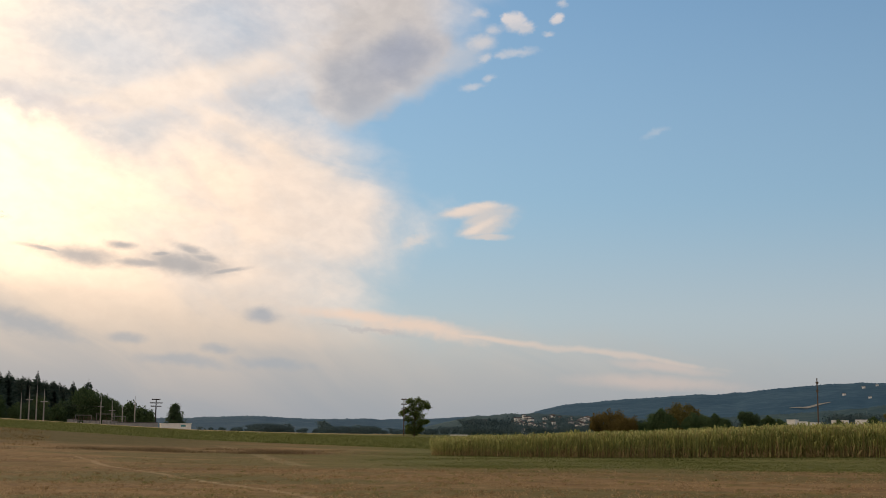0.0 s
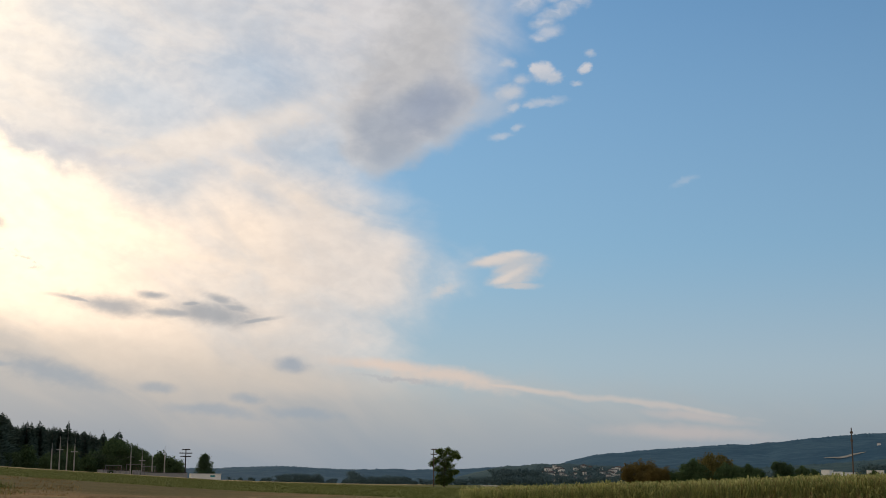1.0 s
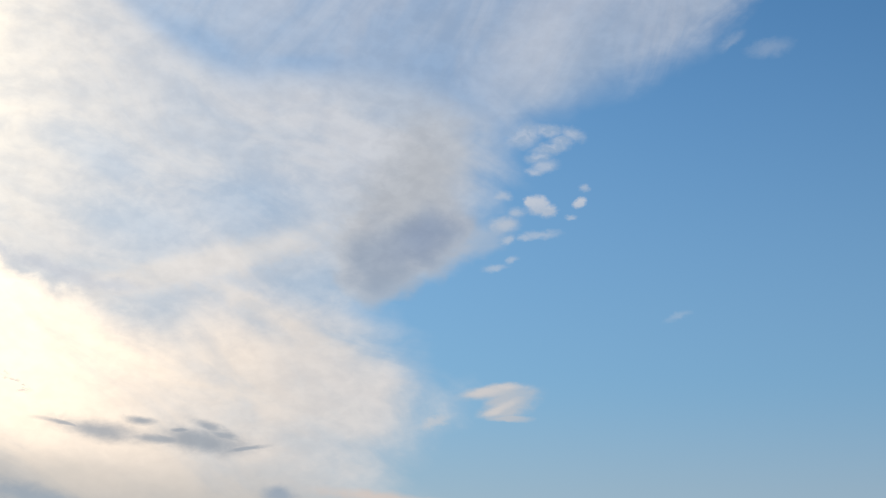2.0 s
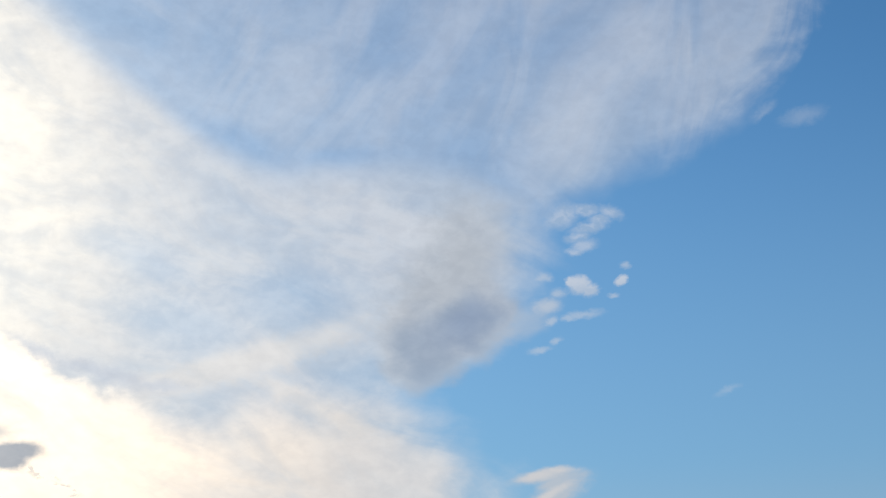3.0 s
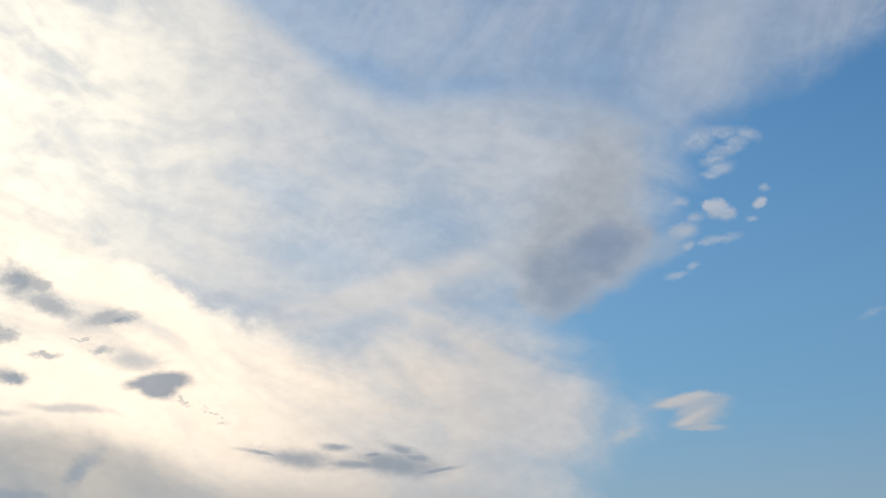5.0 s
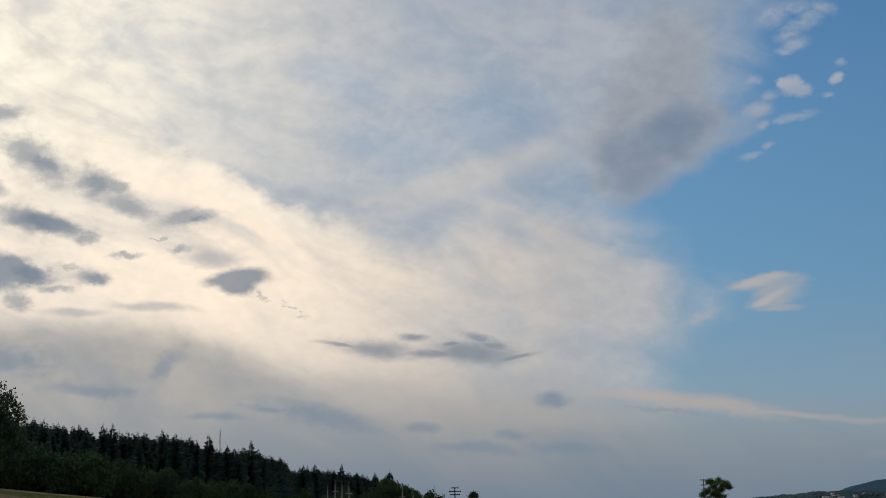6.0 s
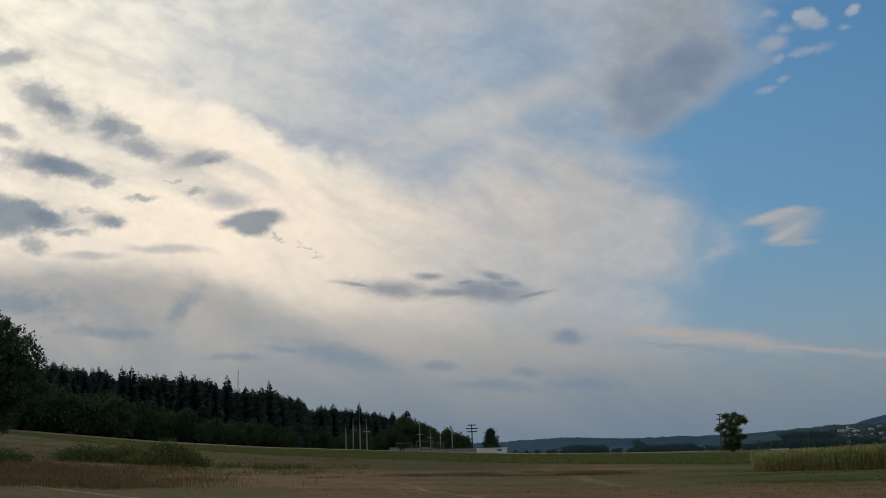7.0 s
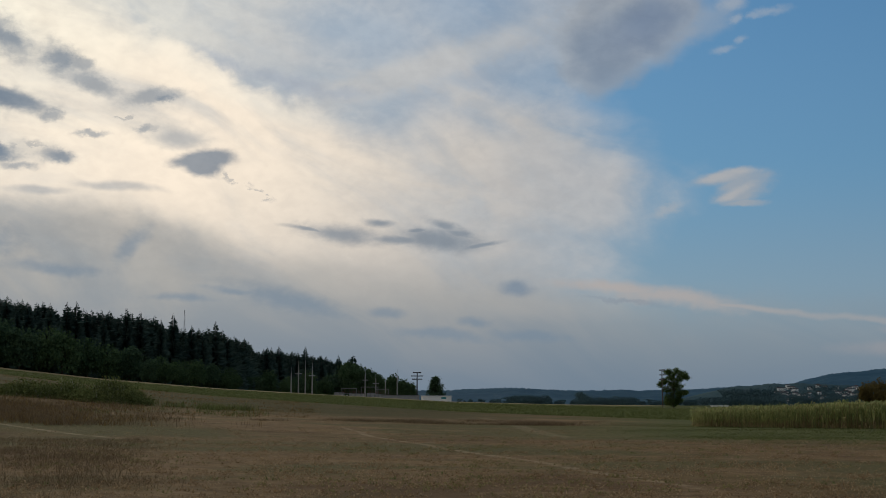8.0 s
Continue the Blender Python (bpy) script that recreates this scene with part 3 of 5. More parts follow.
# ---------------------------------------------------------------- the lie of the land
RISE = [(-180, 2.0), (-60, 10.57), (-40, 17.57), (-34, 16.57), (-30, 13.27), (-26, 9.98), (-21, 6.94), (-16, 4.8), (-11, 2.7), (-6, 1.7), (-1, 0.6), (4, 0.3), (9, 0.8), (14, 2.4), (19, 4.4), (30, 5.0), (60, 4.0), (180, 2.0)]


def rise(a):
    return float(np.interp(a, [r[0] for r in RISE], [r[1] for r in RISE]))


def land(x, y):
    """Height of the ground: a shallow bowl of fields that climbs towards the wood."""
    r, a = math.hypot(x, y), math.degrees(atan2(x, y))
    k = min(max((r - 70.0) / 360.0, 0.0), 1.0)
    k = k + 0.04 * sin(pi * 2 * k)
    lumps = 0.05 * noise.noise((x * 0.06, y * 0.06, 0.0)) + 0.10 * noise.noise((x * 0.015, y * 0.015, 3.0))
    return rise(a) * k + lumps * min(1.0, r / 30.0)


def spot(a, r, z=None):
    """The place at a degrees to the right of +y, r metres off."""
    x, y = r * sin(radians(a)), r * cos(radians(a))
    return Vector((x, y, land(x, y) if z is None else z))


def height_at(a, r, e):
    """Height above the ground at which something there stands e degrees over the horizon."""
    return EYE + r * tan(radians(e)) - spot(a, r).z


# ---------------------------------------------------------------- mesh helpers
def mesh_of(name, verts, faces, mats, index=None, smooth=False):
    me = bpy.data.meshes.new(name)
    me.from_pydata([tuple(v) for v in verts], [], [tuple(f) for f in faces])
    for m in mats:
        me.materials.append(m)
    if index is not None:
        me.polygons.foreach_set("material_index", np.asarray(index, dtype=np.int32))
    if smooth:
        me.polygons.foreach_set("use_smooth", np.ones(len(me.polygons), dtype=bool))
    me.update()
    return me


def part(name, bm, mat, parent, label=""):
    """A bmesh as one mesh object under a thing or under a part."""
    me = bpy.data.meshes.new(name)
    bm.to_mesh(me)
    bm.free()
    me.materials.append(mat)
    ob = new(name, me)
    ob.parent = parent
    return tagged(ob, label)


def mesh_part(name, me, parent, label=""):
    ob = new(name, me)
    ob.parent = parent
    return tagged(ob, label)


def thing(name, place, label, category, group="", turn=0.0):
    e = new(name)
    e.empty_display_size = 0.2
    e.matrix_basis = Matrix.Translation(place) @ pose(0, 0, 0, 0, 0, turn)
    return tagged(e, label, category, group)


def add_box(bm, x0, x1, y0, y1, z0, z1, bevel=0.0):
    made = bmesh.ops.create_cube(bm, size=1.0, matrix=Matrix.Translation(((x0 + x1) / 2, (y0 + y1) / 2, (z0 + z1) / 2)) @ Matrix.Diagonal((x1 - x0, y1 - y0, z1 - z0, 1)))
    if bevel:
        edges = {e for v in made["verts"] for e in v.link_edges}
        bmesh.ops.bevel(bm, geom=list(edges), offset=bevel, segments=1, affect="EDGES")
    return bm


def add_tube(bm, a, b, ra, rb, sides=8):
    a, b = Vector(a), Vector(b)
    d = b - a
    m = Matrix.Translation((a + b) / 2) @ d.to_track_quat("Z", "Y").to_matrix().to_4x4()
    bmesh.ops.create_cone(bm, cap_ends=True, segments=sides, radius1=ra, radius2=rb, depth=d.length, matrix=m)
    return bm


def leaf_cards(rng, centres, size, per, spread, droop=0.3):
    """Small bent leaves round each centre: vertices and faces."""
    c = np.repeat(np.asarray(centres), per, axis=0)
    n = len(c)
    c = c + rng.normal(0, spread, (n, 3)) * (1, 1, 0.8)
    u = rng.normal(0, 1, (n, 3))
    u[:, 2] -= droop
    u /= np.linalg.norm(u, axis=1, keepdims=True)
    v = np.cross(u, rng.normal(0, 1, (n, 3)))
    v /= np.linalg.norm(v, axis=1, keepdims=True)
    s = size * rng.uniform(0.6, 1.3, (n, 1))
    w = np.cross(u, v) * s * 0.18
    pts = np.stack([c - u * s * 0.5, c + v * s * 0.36 + w, c + u * s * 0.5, c - v * s * 0.36 + w], 1).reshape(-1, 3)
    k = np.arange(n)[:, None] * 4
    return pts, np.concatenate([k + (0, 1, 2), k + (0, 2, 3)], 0)


# ---------------------------------------------------------------- ground
def ground_material():
    m, tree, b = material("field_ground", 0.95)
    p = place_of(tree)
    s = put(tree, "ShaderNodeSeparateXYZ")
    tree.links.new(p, s.inputs[0])
    x, y = s.outputs[0], s.outputs[1]
    rows = moved(tree, p, rot=-32, size=(1.7, 1.0, 1.0))
    fine = cloud_noise(tree, rows, 1.6, 6, 0.7)
    tuft = cloud_noise(tree, p, 3.2, 5, 0.7)
    broad = cloud_noise(tree, moved(tree, p, rot=-25, size=(3.0, 1.0, 1.0)), 0.07, 5, 0.6)
    straw = blend(tree, ramp(tree, maths(tree, "MULTIPLY_ADD", fine, 0.6, maths(tree, "MULTIPLY", tuft, 0.4)), 0.32, 0.68), rgb(0.130, 0.082, 0.040), rgb(0.275, 0.182, 0.092))
    straw = blend(tree, ramp(tree, broad, 0.47, 0.60, 0.0, 0.85), straw, rgb(0.120, 0.098, 0.040))
    straw = blend(tree, maths(tree, "MULTIPLY", ramp(tree, broad, 0.46, 0.34), 0.55), straw, rgb(0.280, 0.185, 0.090))

    # patches of olive regrowth, bare reddish soil and bleached straw
    patch = cloud_noise(tree, moved(tree, p, rot=-18, size=(1.3, 1.0, 1.0)), 0.42, 6, 0.68)
    weedy = cloud_noise(tree, moved(tree, p, (31, 12, 0), rot=12, size=(1.2, 1.0, 1.0)), 0.27, 6, 0.70)
    straw = blend(tree, ramp(tree, patch, 0.54, 0.66, 0.0, 0.65), straw, rgb(0.118, 0.100, 0.042))
    straw = blend(tree, ramp(tree, patch, 0.44, 0.33, 0.0, 0.55), straw, rgb(0.300, 0.205, 0.115))
    straw = blend(tree, ramp(tree, weedy, 0.58, 0.70, 0.0, 0.75), straw, rgb(0.082, 0.052, 0.028))
    straw = blend(tree, ramp(tree, tuft, 0.64, 0.74, 0.0, 0.6), straw, rgb(0.360, 0.265, 0.160))

    # dull green and dark worn areas, metres across
    area = cloud_noise(tree, moved(tree, p, (5, 40, 0), rot=-14, size=(1.7, 1.0, 1.0)), 0.085, 5, 0.62)
    straw = blend(tree, ramp(tree, area, 0.49, 0.57, 0.0, 0.80), straw, blend(tree, ramp(tree, tuft, 0.38, 0.62), rgb(0.085, 0.082, 0.034), rgb(0.150, 0.132, 0.058)))
    straw = blend(tree, ramp(tree, area, 0.44, 0.36, 0.0, 0.60), straw, rgb(0.105, 0.062, 0.034))

    def line(ax, ay, bx, by):
        """Signed metres beyond the line from a to b (on its far side)."""
        dx, dy = bx - ax, by - ay
        n = math.hypot(dx, dy)
        return maths(tree, "MULTIPLY_ADD", x, -dy / n, maths(tree, "MULTIPLY_ADD", y, dx / n, (ax * dy - ay * dx) / n))

    wander = maths(tree, "MULTIPLY_ADD", broad, 10.0, -5.0)
    # grass verge before the maize
    verge = line(-5.0, 66.0, 34.0, 58.0)
    verge = maths(tree, "MULTIPLY", ramp(tree, maths(tree, "ADD", verge, wander), -3.0, 4.0), ramp(tree, maths(tree, "ADD", x, wander), -14.0, 0.0))
    grass = blend(tree, ramp(tree, tuft, 0.35, 0.65), rgb(0.075, 0.086, 0.030), rgb(0.150, 0.155, 0.060))
    col = blend(tree, maths(tree, "MULTIPLY", verge, ramp(tree, fine, 0.30, 0.52, 0.55, 1.0)), straw, grass)
    # rank olive grass on the rising ground
    rank = maths(tree, "MULTIPLY", ramp(tree, maths(tree, "ADD", line(-80.0, 118.0, 0.0, 112.0), wander), -14.0, 8.0), ramp(tree, maths(tree, "ADD", x, wander), -12.0, -34.0))
    col = blend(tree, maths(tree, "MULTIPLY", rank, 0.85), col, blend(tree, ramp(tree, tuft, 0.35, 0.65), rgb(0.052, 0.048, 0.018), rgb(0.105, 0.088, 0.034)))
    # beet field under the wood
    crop = line(-150.0, 262.0, 0.0, 134.0)
    crop = maths(tree, "MULTIPLY", ramp(tree, crop, -2.0, 2.0), ramp(tree, x, 12.0, 2.0))
    col = blend(tree, crop, col, rgb(0.090, 0.098, 0.030))
    away = put(tree, "ShaderNodeVectorMath", operation="LENGTH")
    tree.links.new(p, away.inputs[0])
    col = blend(tree, maths(tree, "MULTIPLY", ramp(tree, away.outputs["Value"], 390.0, 396.0), ramp(tree, x, -20.0, -60.0)), col, rgb(0.300, 0.235, 0.125))
    # wheel tracks, worn pale
    for ax, ay, bx, by, wide, fade, far_end, near_end in ((-13.0, 57.2, -2.6, 32.0, 0.28, 0.85, 84.0, 24.0), (-42.0, 72.0, -13.0, 50.5, 0.40, 0.75, 90.0, 60.0),
                                                          (-7.0, 68.0, -18.0, 112.0, 0.8, 0.45, 124.0, 66.0), (-7.0, 66.0, 2.0, 60.0, 0.5, 0.40, 68.0, 61.0)):
        d = maths(tree, "ABSOLUTE", maths(tree, "ADD", line(ax, ay, bx, by), maths(tree, "MULTIPLY", wander, 0.18)))
        t = maths(tree, "MULTIPLY", ramp(tree, d, wide, wide * 0.3), maths(tree, "MULTIPLY", ramp(tree, fine, 0.35, 0.6), fade))
        t = maths(tree, "MULTIPLY", t, maths(tree, "MULTIPLY", ramp(tree, y, far_end, far_end - 6.0), ramp(tree, y, near_end, near_end + 4.0)))
        col = blend(tree, t, col, rgb(0.38, 0.29, 0.18))
    feed(tree, b.inputs["Base Color"], col)
    bm = put(tree, "ShaderNodeBump")
    bm.inputs["Strength"].default_value = 0.7
    bm.inputs["Distance"].default_value = 0.12
    tree.links.new(maths(tree, "ADD", fine, tuft), bm.inputs["Height"])
    tree.links.new(bm.outputs[0], b.inputs["Normal"])
    return m


def build_ground():
    angles = sorted(set(list(range(-180, -44, 6)) + list(np.arange(-44, 30, 0.5)) + list(range(30, 180, 6))))
    radii = [0.0] + [1.5 * 1.075 ** k for k in range(112)]
    radii = [r for r in radii if r < 4600] + [4600.0]
    verts, faces = [(0, 0, land(0, 0))], []
    n = len(angles)
    for r in radii[1:]:
        for a in angles:
            verts.append(tuple(spot(a, r)))
    for j in range(n):
        faces.append((0, 1 + (j + 1) % n, 1 + j))
    for i in range(len(radii) - 2):
        for j in range(n):
            p, q = 1 + i * n + j, 1 + i * n + (j + 1) % n
            faces.append((p, q, q + n, p + n))
    ob = new("ground", mesh_of("ground", verts, faces, [ground_material()], smooth=True))
    tagged(ob, "dry mown field with straw-brown grass and green strips", "field", kind="structure")


build_ground()


def ridge(name, profile, near, far, mat, label, rough=1.0, seed=1, base_drop=6.0):
    """A wooded ridge: slope from near to far metres; profile of (degrees right, degrees up)."""
    rng = np.random.default_rng(seed)
    a0, a1 = profile[0][0], profile[-1][0]
    cols = int((a1 - a0) / 0.045)
    rows = 16
    verts, faces = [], []
    for j in range(cols + 1):
        a = a0 + (a1 - a0) * j / cols
        e = float(np.interp(a, [q[0] for q in profile], [q[1] for q in profile]))
        top = EYE + far * tan(radians(e))
        for i in range(rows + 1):
            k = i / rows
            r = near + (far - near) * k
            s = k ** 1.25 * (1 - 0.10 * sin(pi * k) * noise.noise((a * 0.35, k * 3, seed)))
            z = -base_drop + (top + base_drop) * s
            if i > 2:
                z += noise.noise((a * 1.3, k * 5, seed)) * (7.0 if i < rows - 1 else 2.5) * rough * k * far / 3000
            if i == rows:
                z += abs(rng.normal(0, 1.0)) * 1.1 * rough * far / 3000 + noise.noise((a * 12, k, seed)) * 1.0 * rough * far / 3000
            verts.append((r * sin(radians(a)), r * cos(radians(a)), z))
        r = far + 150
        verts.append((r * sin(radians(a)), r * cos(radians(a)), -base_drop))
    n = rows + 2
    for j in range(cols):
        for i in range(n - 1):
            p = j * n + i
            faces.append((p, p + n, p + n + 1, p + 1))
    ob = new(name, mesh_of(name, verts, faces, [mat], smooth=True))
    return tagged(ob, label, "hill", kind="structure")


HILLS = []
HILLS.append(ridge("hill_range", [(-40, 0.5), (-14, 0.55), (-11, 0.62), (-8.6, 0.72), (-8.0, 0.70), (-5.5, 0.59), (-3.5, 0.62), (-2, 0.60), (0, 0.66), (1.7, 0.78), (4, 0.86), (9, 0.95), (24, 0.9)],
      2600, 4300, HILL_FAR_HAZY, "low wooded hills far behind the valley, coloured haze-blue", 1.0, 3))
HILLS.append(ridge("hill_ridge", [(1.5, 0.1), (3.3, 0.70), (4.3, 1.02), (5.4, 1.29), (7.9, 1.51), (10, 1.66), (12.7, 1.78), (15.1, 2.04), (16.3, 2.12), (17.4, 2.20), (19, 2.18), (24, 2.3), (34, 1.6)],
      2150, 3600, HILL_FAR_HAZY, "long wooded ridge rising behind the village, coloured haze-blue", 0.8, 7))
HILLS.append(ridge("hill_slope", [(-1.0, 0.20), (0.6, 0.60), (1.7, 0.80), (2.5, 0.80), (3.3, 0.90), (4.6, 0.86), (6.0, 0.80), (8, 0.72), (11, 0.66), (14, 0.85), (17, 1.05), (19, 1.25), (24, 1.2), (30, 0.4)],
      1500, 2400, HILL_NEAR_HAZY, "dark wooded slope that carries the village houses, tinted with haze", 1.1, 11))


# ---------------------------------------------------------------- trees
def broadleaf_meshes(seed, tall, wide, trunk_clear, clumps, leaf, mat_name, shape="round", trunk_r=None, per=26, lobe_count=14, form=()):
    """Trunk with limbs, and a ragged crown of small leaves with gaps."""
    rng = np.random.default_rng(seed)
    bm = bmesh.new()
    r0 = trunk_r or tall * 0.022
    lean = Vector((rng.normal(0, 0.02) * tall, rng.normal(0, 0.02) * tall, 0))
    knots = [Vector((0, 0, -0.3)), Vector((0, 0, trunk_clear)), Vector((0, 0, tall * 0.55)) + lean, Vector((0, 0, tall * 0.86)) + lean * 2]
    radius = [r0 * 1.25, r0 * 0.9, r0 * 0.55, r0 * 0.15]
    for k in range(3):
        add_tube(bm, knots[k], knots[k + 1], radius[k], radius[k + 1], 9)
    centres = []
    half = (tall - trunk_clear) / 2
    mid = trunk_clear + half
    lobes = []
    for k in range(lobe_count):
        if shape == "round":
            g = rng.normal(0, 1, 3)
            g /= np.linalg.norm(g)
            reach = rng.uniform(0.35, 0.74)
            low = 0.75 if g[2] < -0.3 else 1.0
            lobes.append((np.array([g[0] * wide * reach * low, g[1] * wide * reach * low, mid + g[2] * half * reach]), rng.uniform(0.30, 0.50) * min(wide, half)))
        else:
            t = (k + 0.5) / lobe_count
            phi = 2.4 * k
            w = wide * (1 - t) ** 0.6
            lobes.append((np.array([cos(phi) * w * 0.5, sin(phi) * w * 0.5, trunk_clear + t * (tall - trunk_clear) * 0.93]), max(0.12 * wide, w * rng.uniform(0.45, 0.6))))
    if form:
        lobes = [(np.array([x * wide, rng.uniform(-0.35, 0.35) * wide, z * tall]), r * wide) for x, z, r in form]
    lobe_count = len(lobes)
    for k in range(clumps):
        c, r = lobes[k % lobe_count]
        g = rng.normal(0, 1, 3)
        g /= np.linalg.norm(g)
        f = rng.uniform(0.15, 1.0) ** 0.4 * (1.0 + 0.25 * noise.noise((float(g[0]) * 2.5, float(g[1]) * 2.5, float(g[2]) * 2.5 + seed + k % lobe_count)))
        centres.append(c + g * r * f * (1, 1, 0.85))
    for q in centres[:: max(1, clumps // 26)]:
        start = Vector((0, 0, trunk_clear * 0.9 + (q[2] - trunk_clear) * 0.45)) + lean
        add_tube(bm, start, Vector(q), r0 * 0.32, r0 * 0.06, 5)
    trunk = bpy.data.meshes.new("trunk")
    bm.to_mesh(trunk)
    bm.free()
    trunk.materials.append(BARK)
    pts, tris = leaf_cards(rng, centres, leaf, per, leaf * 1.05)
    foot = max(0.3, trunk_clear * 0.8)
    z0, z1 = np.percentile(pts[:, 2], 0.5), np.percentile(pts[:, 2], 99)
    pts[:, 2] = foot + (pts[:, 2] - z0) * (tall * 0.98 - foot) / (z1 - z0)
    pts[:, 2] = np.maximum(pts[:, 2], 0.2)
    pts[:, :2] *= wide / np.percentile(np.hypot(pts[:, 0], pts[:, 1]), 98 if form else 96)
    return trunk, mesh_of("crown", pts, tris, [mat_name])


def conifer_meshes(seed, tall, wide):
    """Spruce: straight stem, whorls of drooping boughs, thin top."""
    rng = np.random.default_rng(seed)
    bm = bmesh.new()
    add_tube(bm, (0, 0, -0.3), (0, 0, tall * 0.98), tall * 0.013, 0.03, 7)
    trunk = bpy.data.meshes.new("trunk")
    bm.to_mesh(trunk)
    bm.free()
    trunk.materials.append(BARK)
    pts, faces = [], []
    lean = rng.normal(0, 0.012, 2)
    sides = rng.uniform(0.72, 1.15, 8)
    for k in range(900):
        t = 1 - 0.90 * rng.uniform(0, 1) ** 0.62
        phi = rng.uniform(0, 2 * pi)
        gap = 1.0 + 0.30 * noise.noise((t * 9.0, phi * 1.3, seed * 1.7))
        reach = wide * (1 - t) ** 0.60 * min(1.0, (1 - t) / 0.13) ** 0.55 * sides[int(phi / (2 * pi) * 8) % 8] * gap + 0.05
        long = reach * rng.uniform(0.55, 1.08)
        d = np.array([cos(phi), sin(phi), 0])
        s = np.array([-sin(phi), cos(phi), 0])
        root = np.array([lean[0] * t * tall, lean[1] * t * tall, t * tall])
        sag = rng.uniform(0.05, 0.55) * long * (1.2 - t)
        n = len(pts)
        wid = 0.20 * long + 0.05
        tip = root + d * long - (0, 0, sag * 0.5)
        mid = root + d * long * 0.6 - (0, 0, sag)
        pts += [root, mid + s * wid, tip, mid - s * wid, mid - (0, 0, wid * 1.5)]
        faces += [(n, n + 1, n + 2), (n, n + 2, n + 3), (n, n + 4, n + 2)]
    return trunk, mesh_of("crown", pts, faces, [NEEDLE])


def plant_tree(name, meshes, place, label, category="tree", group="", turn=0.0, size=1.0):
    e = thing(name, place, label, category, group, turn)
    mesh_part("trunk", meshes[0], e)
    mesh_part("crown", meshes[1], e)
    e.scale = (size, size, size)
    return e


# the tall tree at the field's edge, with the wood behind it
plant_tree("maple_tree", broadleaf_meshes(21, 15.5, 5.9, 2.2, 820, 0.30, LEAF_DARK, per=48, trunk_r=0.24, lobe_count=24), spot(-33.15, 156), "tall dense dark-green broadleaf tree in the sloping field")
# the lone tree by the line pole
plant_tree("lone_tree", broadleaf_meshes(33, height_at(-1.15, 450, 1.54), 5.0, 0.9, 760, 0.38, LEAF, per=16,
           form=((-0.30, 0.92, 0.24), (0.22, 0.93, 0.26), (0.62, 0.86, 0.26), (0.84, 0.78, 0.15), (-0.10, 0.78, 0.28), (0.36, 0.74, 0.28), (-0.50, 0.68, 0.22), (-0.76, 0.59, 0.20), (-0.08, 0.58, 0.34), (0.36, 0.54, 0.30),
                 (-0.40, 0.44, 0.30), (0.10, 0.38, 0.34), (0.50, 0.34, 0.24), (0.76, 0.36, 0.10), (-0.30, 0.24, 0.28), (0.14, 0.20, 0.32), (0.38, 0.14, 0.18), (-0.42, 0.09, 0.15), (0.0, 0.07, 0.24))), spot(-1.22, 450), "lone green broadleaf tree beside a utility pole")
# round dense tree by the white building
plant_tree("dense_tree", broadleaf_meshes(44, height_at(-11.65, 620, 1.20), 4.2, 0.6, 200, 0.6, LEAF_DARK, "cone", per=24), spot(-11.65, 620), "dense dark conical tree behind a white building")

# spruces of the wood's front and skyline
spruces = [conifer_meshes(100 + k, 22.0, 4.6 + 0.8 * (k % 3)) for k in range(6)]
rng = np.random.default_rng(5)
tops = [(-34.5, 5.11), (-30.4, 4.66), (-29.5, 4.61), (-27.0, 4.16), (-24.8, 4.0), (-22.7, 3.63), (-20.0, 3.0), (-19.6, 2.37), (-18.5, 2.47), (-17.1, 2.24), (-15.1, 1.91), (-14.2, 1.6)]
a = -35.2
while a < -15.1:
    r = float(np.interp(a, [-35, -24, -20.5, -19.8, -17, -14], [425, 455, 480, 640, 720, 840])) + rng.uniform(0, 26)
    e = float(np.interp(a, [q[0] for q in tops], [q[1] for q in tops])) + rng.normal(-0.02, 0.20)
    size = height_at(a, r, e) / 22.0
    meshes = spruces[int(rng.integers(0, 6))]
    plant_tree("spruce", meshes, spot(a, r), "tall dark-green spruce at the edge of the wood", "tree", "spruces of the wood", rng.uniform(0, 360), size)
    a += rng.uniform(0.18, 0.72) * 450 / r * 1.25


def forest_fill(name, seed, count, a0=-36.0, a1=-15.3, drop=0.62):
    """The depth of the wood behind the front trees."""
    rng = np.random.default_rng(seed)
    all_pts, all_faces, base = [], [], 0
    tmpl = []
    for me in (spruces[0][1], spruces[2][1]):
        v = np.zeros(len(me.vertices) * 3)
        me.vertices.foreach_get("co", v)
        f = np.array([tuple(p.vertices) for p in me.polygons])
        tmpl.append((v.reshape(-1, 3), f))
    for k in range(count):
        a = rng.uniform(a0, a1)
        r = float(np.interp(a, [-35, -24, -20.5, -19.8, -17, -14], [455, 482, 510, 670, 750, 870])) + rng.uniform(0, 90)
        e = float(np.interp(a, [q[0] for q in tops], [q[1] for q in tops])) - rng.uniform(-0.02, drop)
        s = height_at(a, r, e) / 22.0
        v, f = tmpl[k % 2]
        t = rng.uniform(0, 2 * pi)
        rot = np.array([[cos(t), -sin(t), 0], [sin(t), cos(t), 0], [0, 0, 1]])
        all_pts.append(v @ rot.T * s * (1.25, 1.25, 1) + np.array(spot(a, r)))
        all_faces.append(f + base)
        base += len(v)
    ob = new(name, mesh_of(name, np.concatenate(all_pts), np.concatenate(all_faces), [NEEDLE]))
    tagged(ob, "deep dark spruce wood behind the field", "wood", kind="stuff")


forest_fill("spruce_wood", 8, 380)
forest_fill("spruce_thicket", 9, 150, -20.5, -15.2, 0.42)

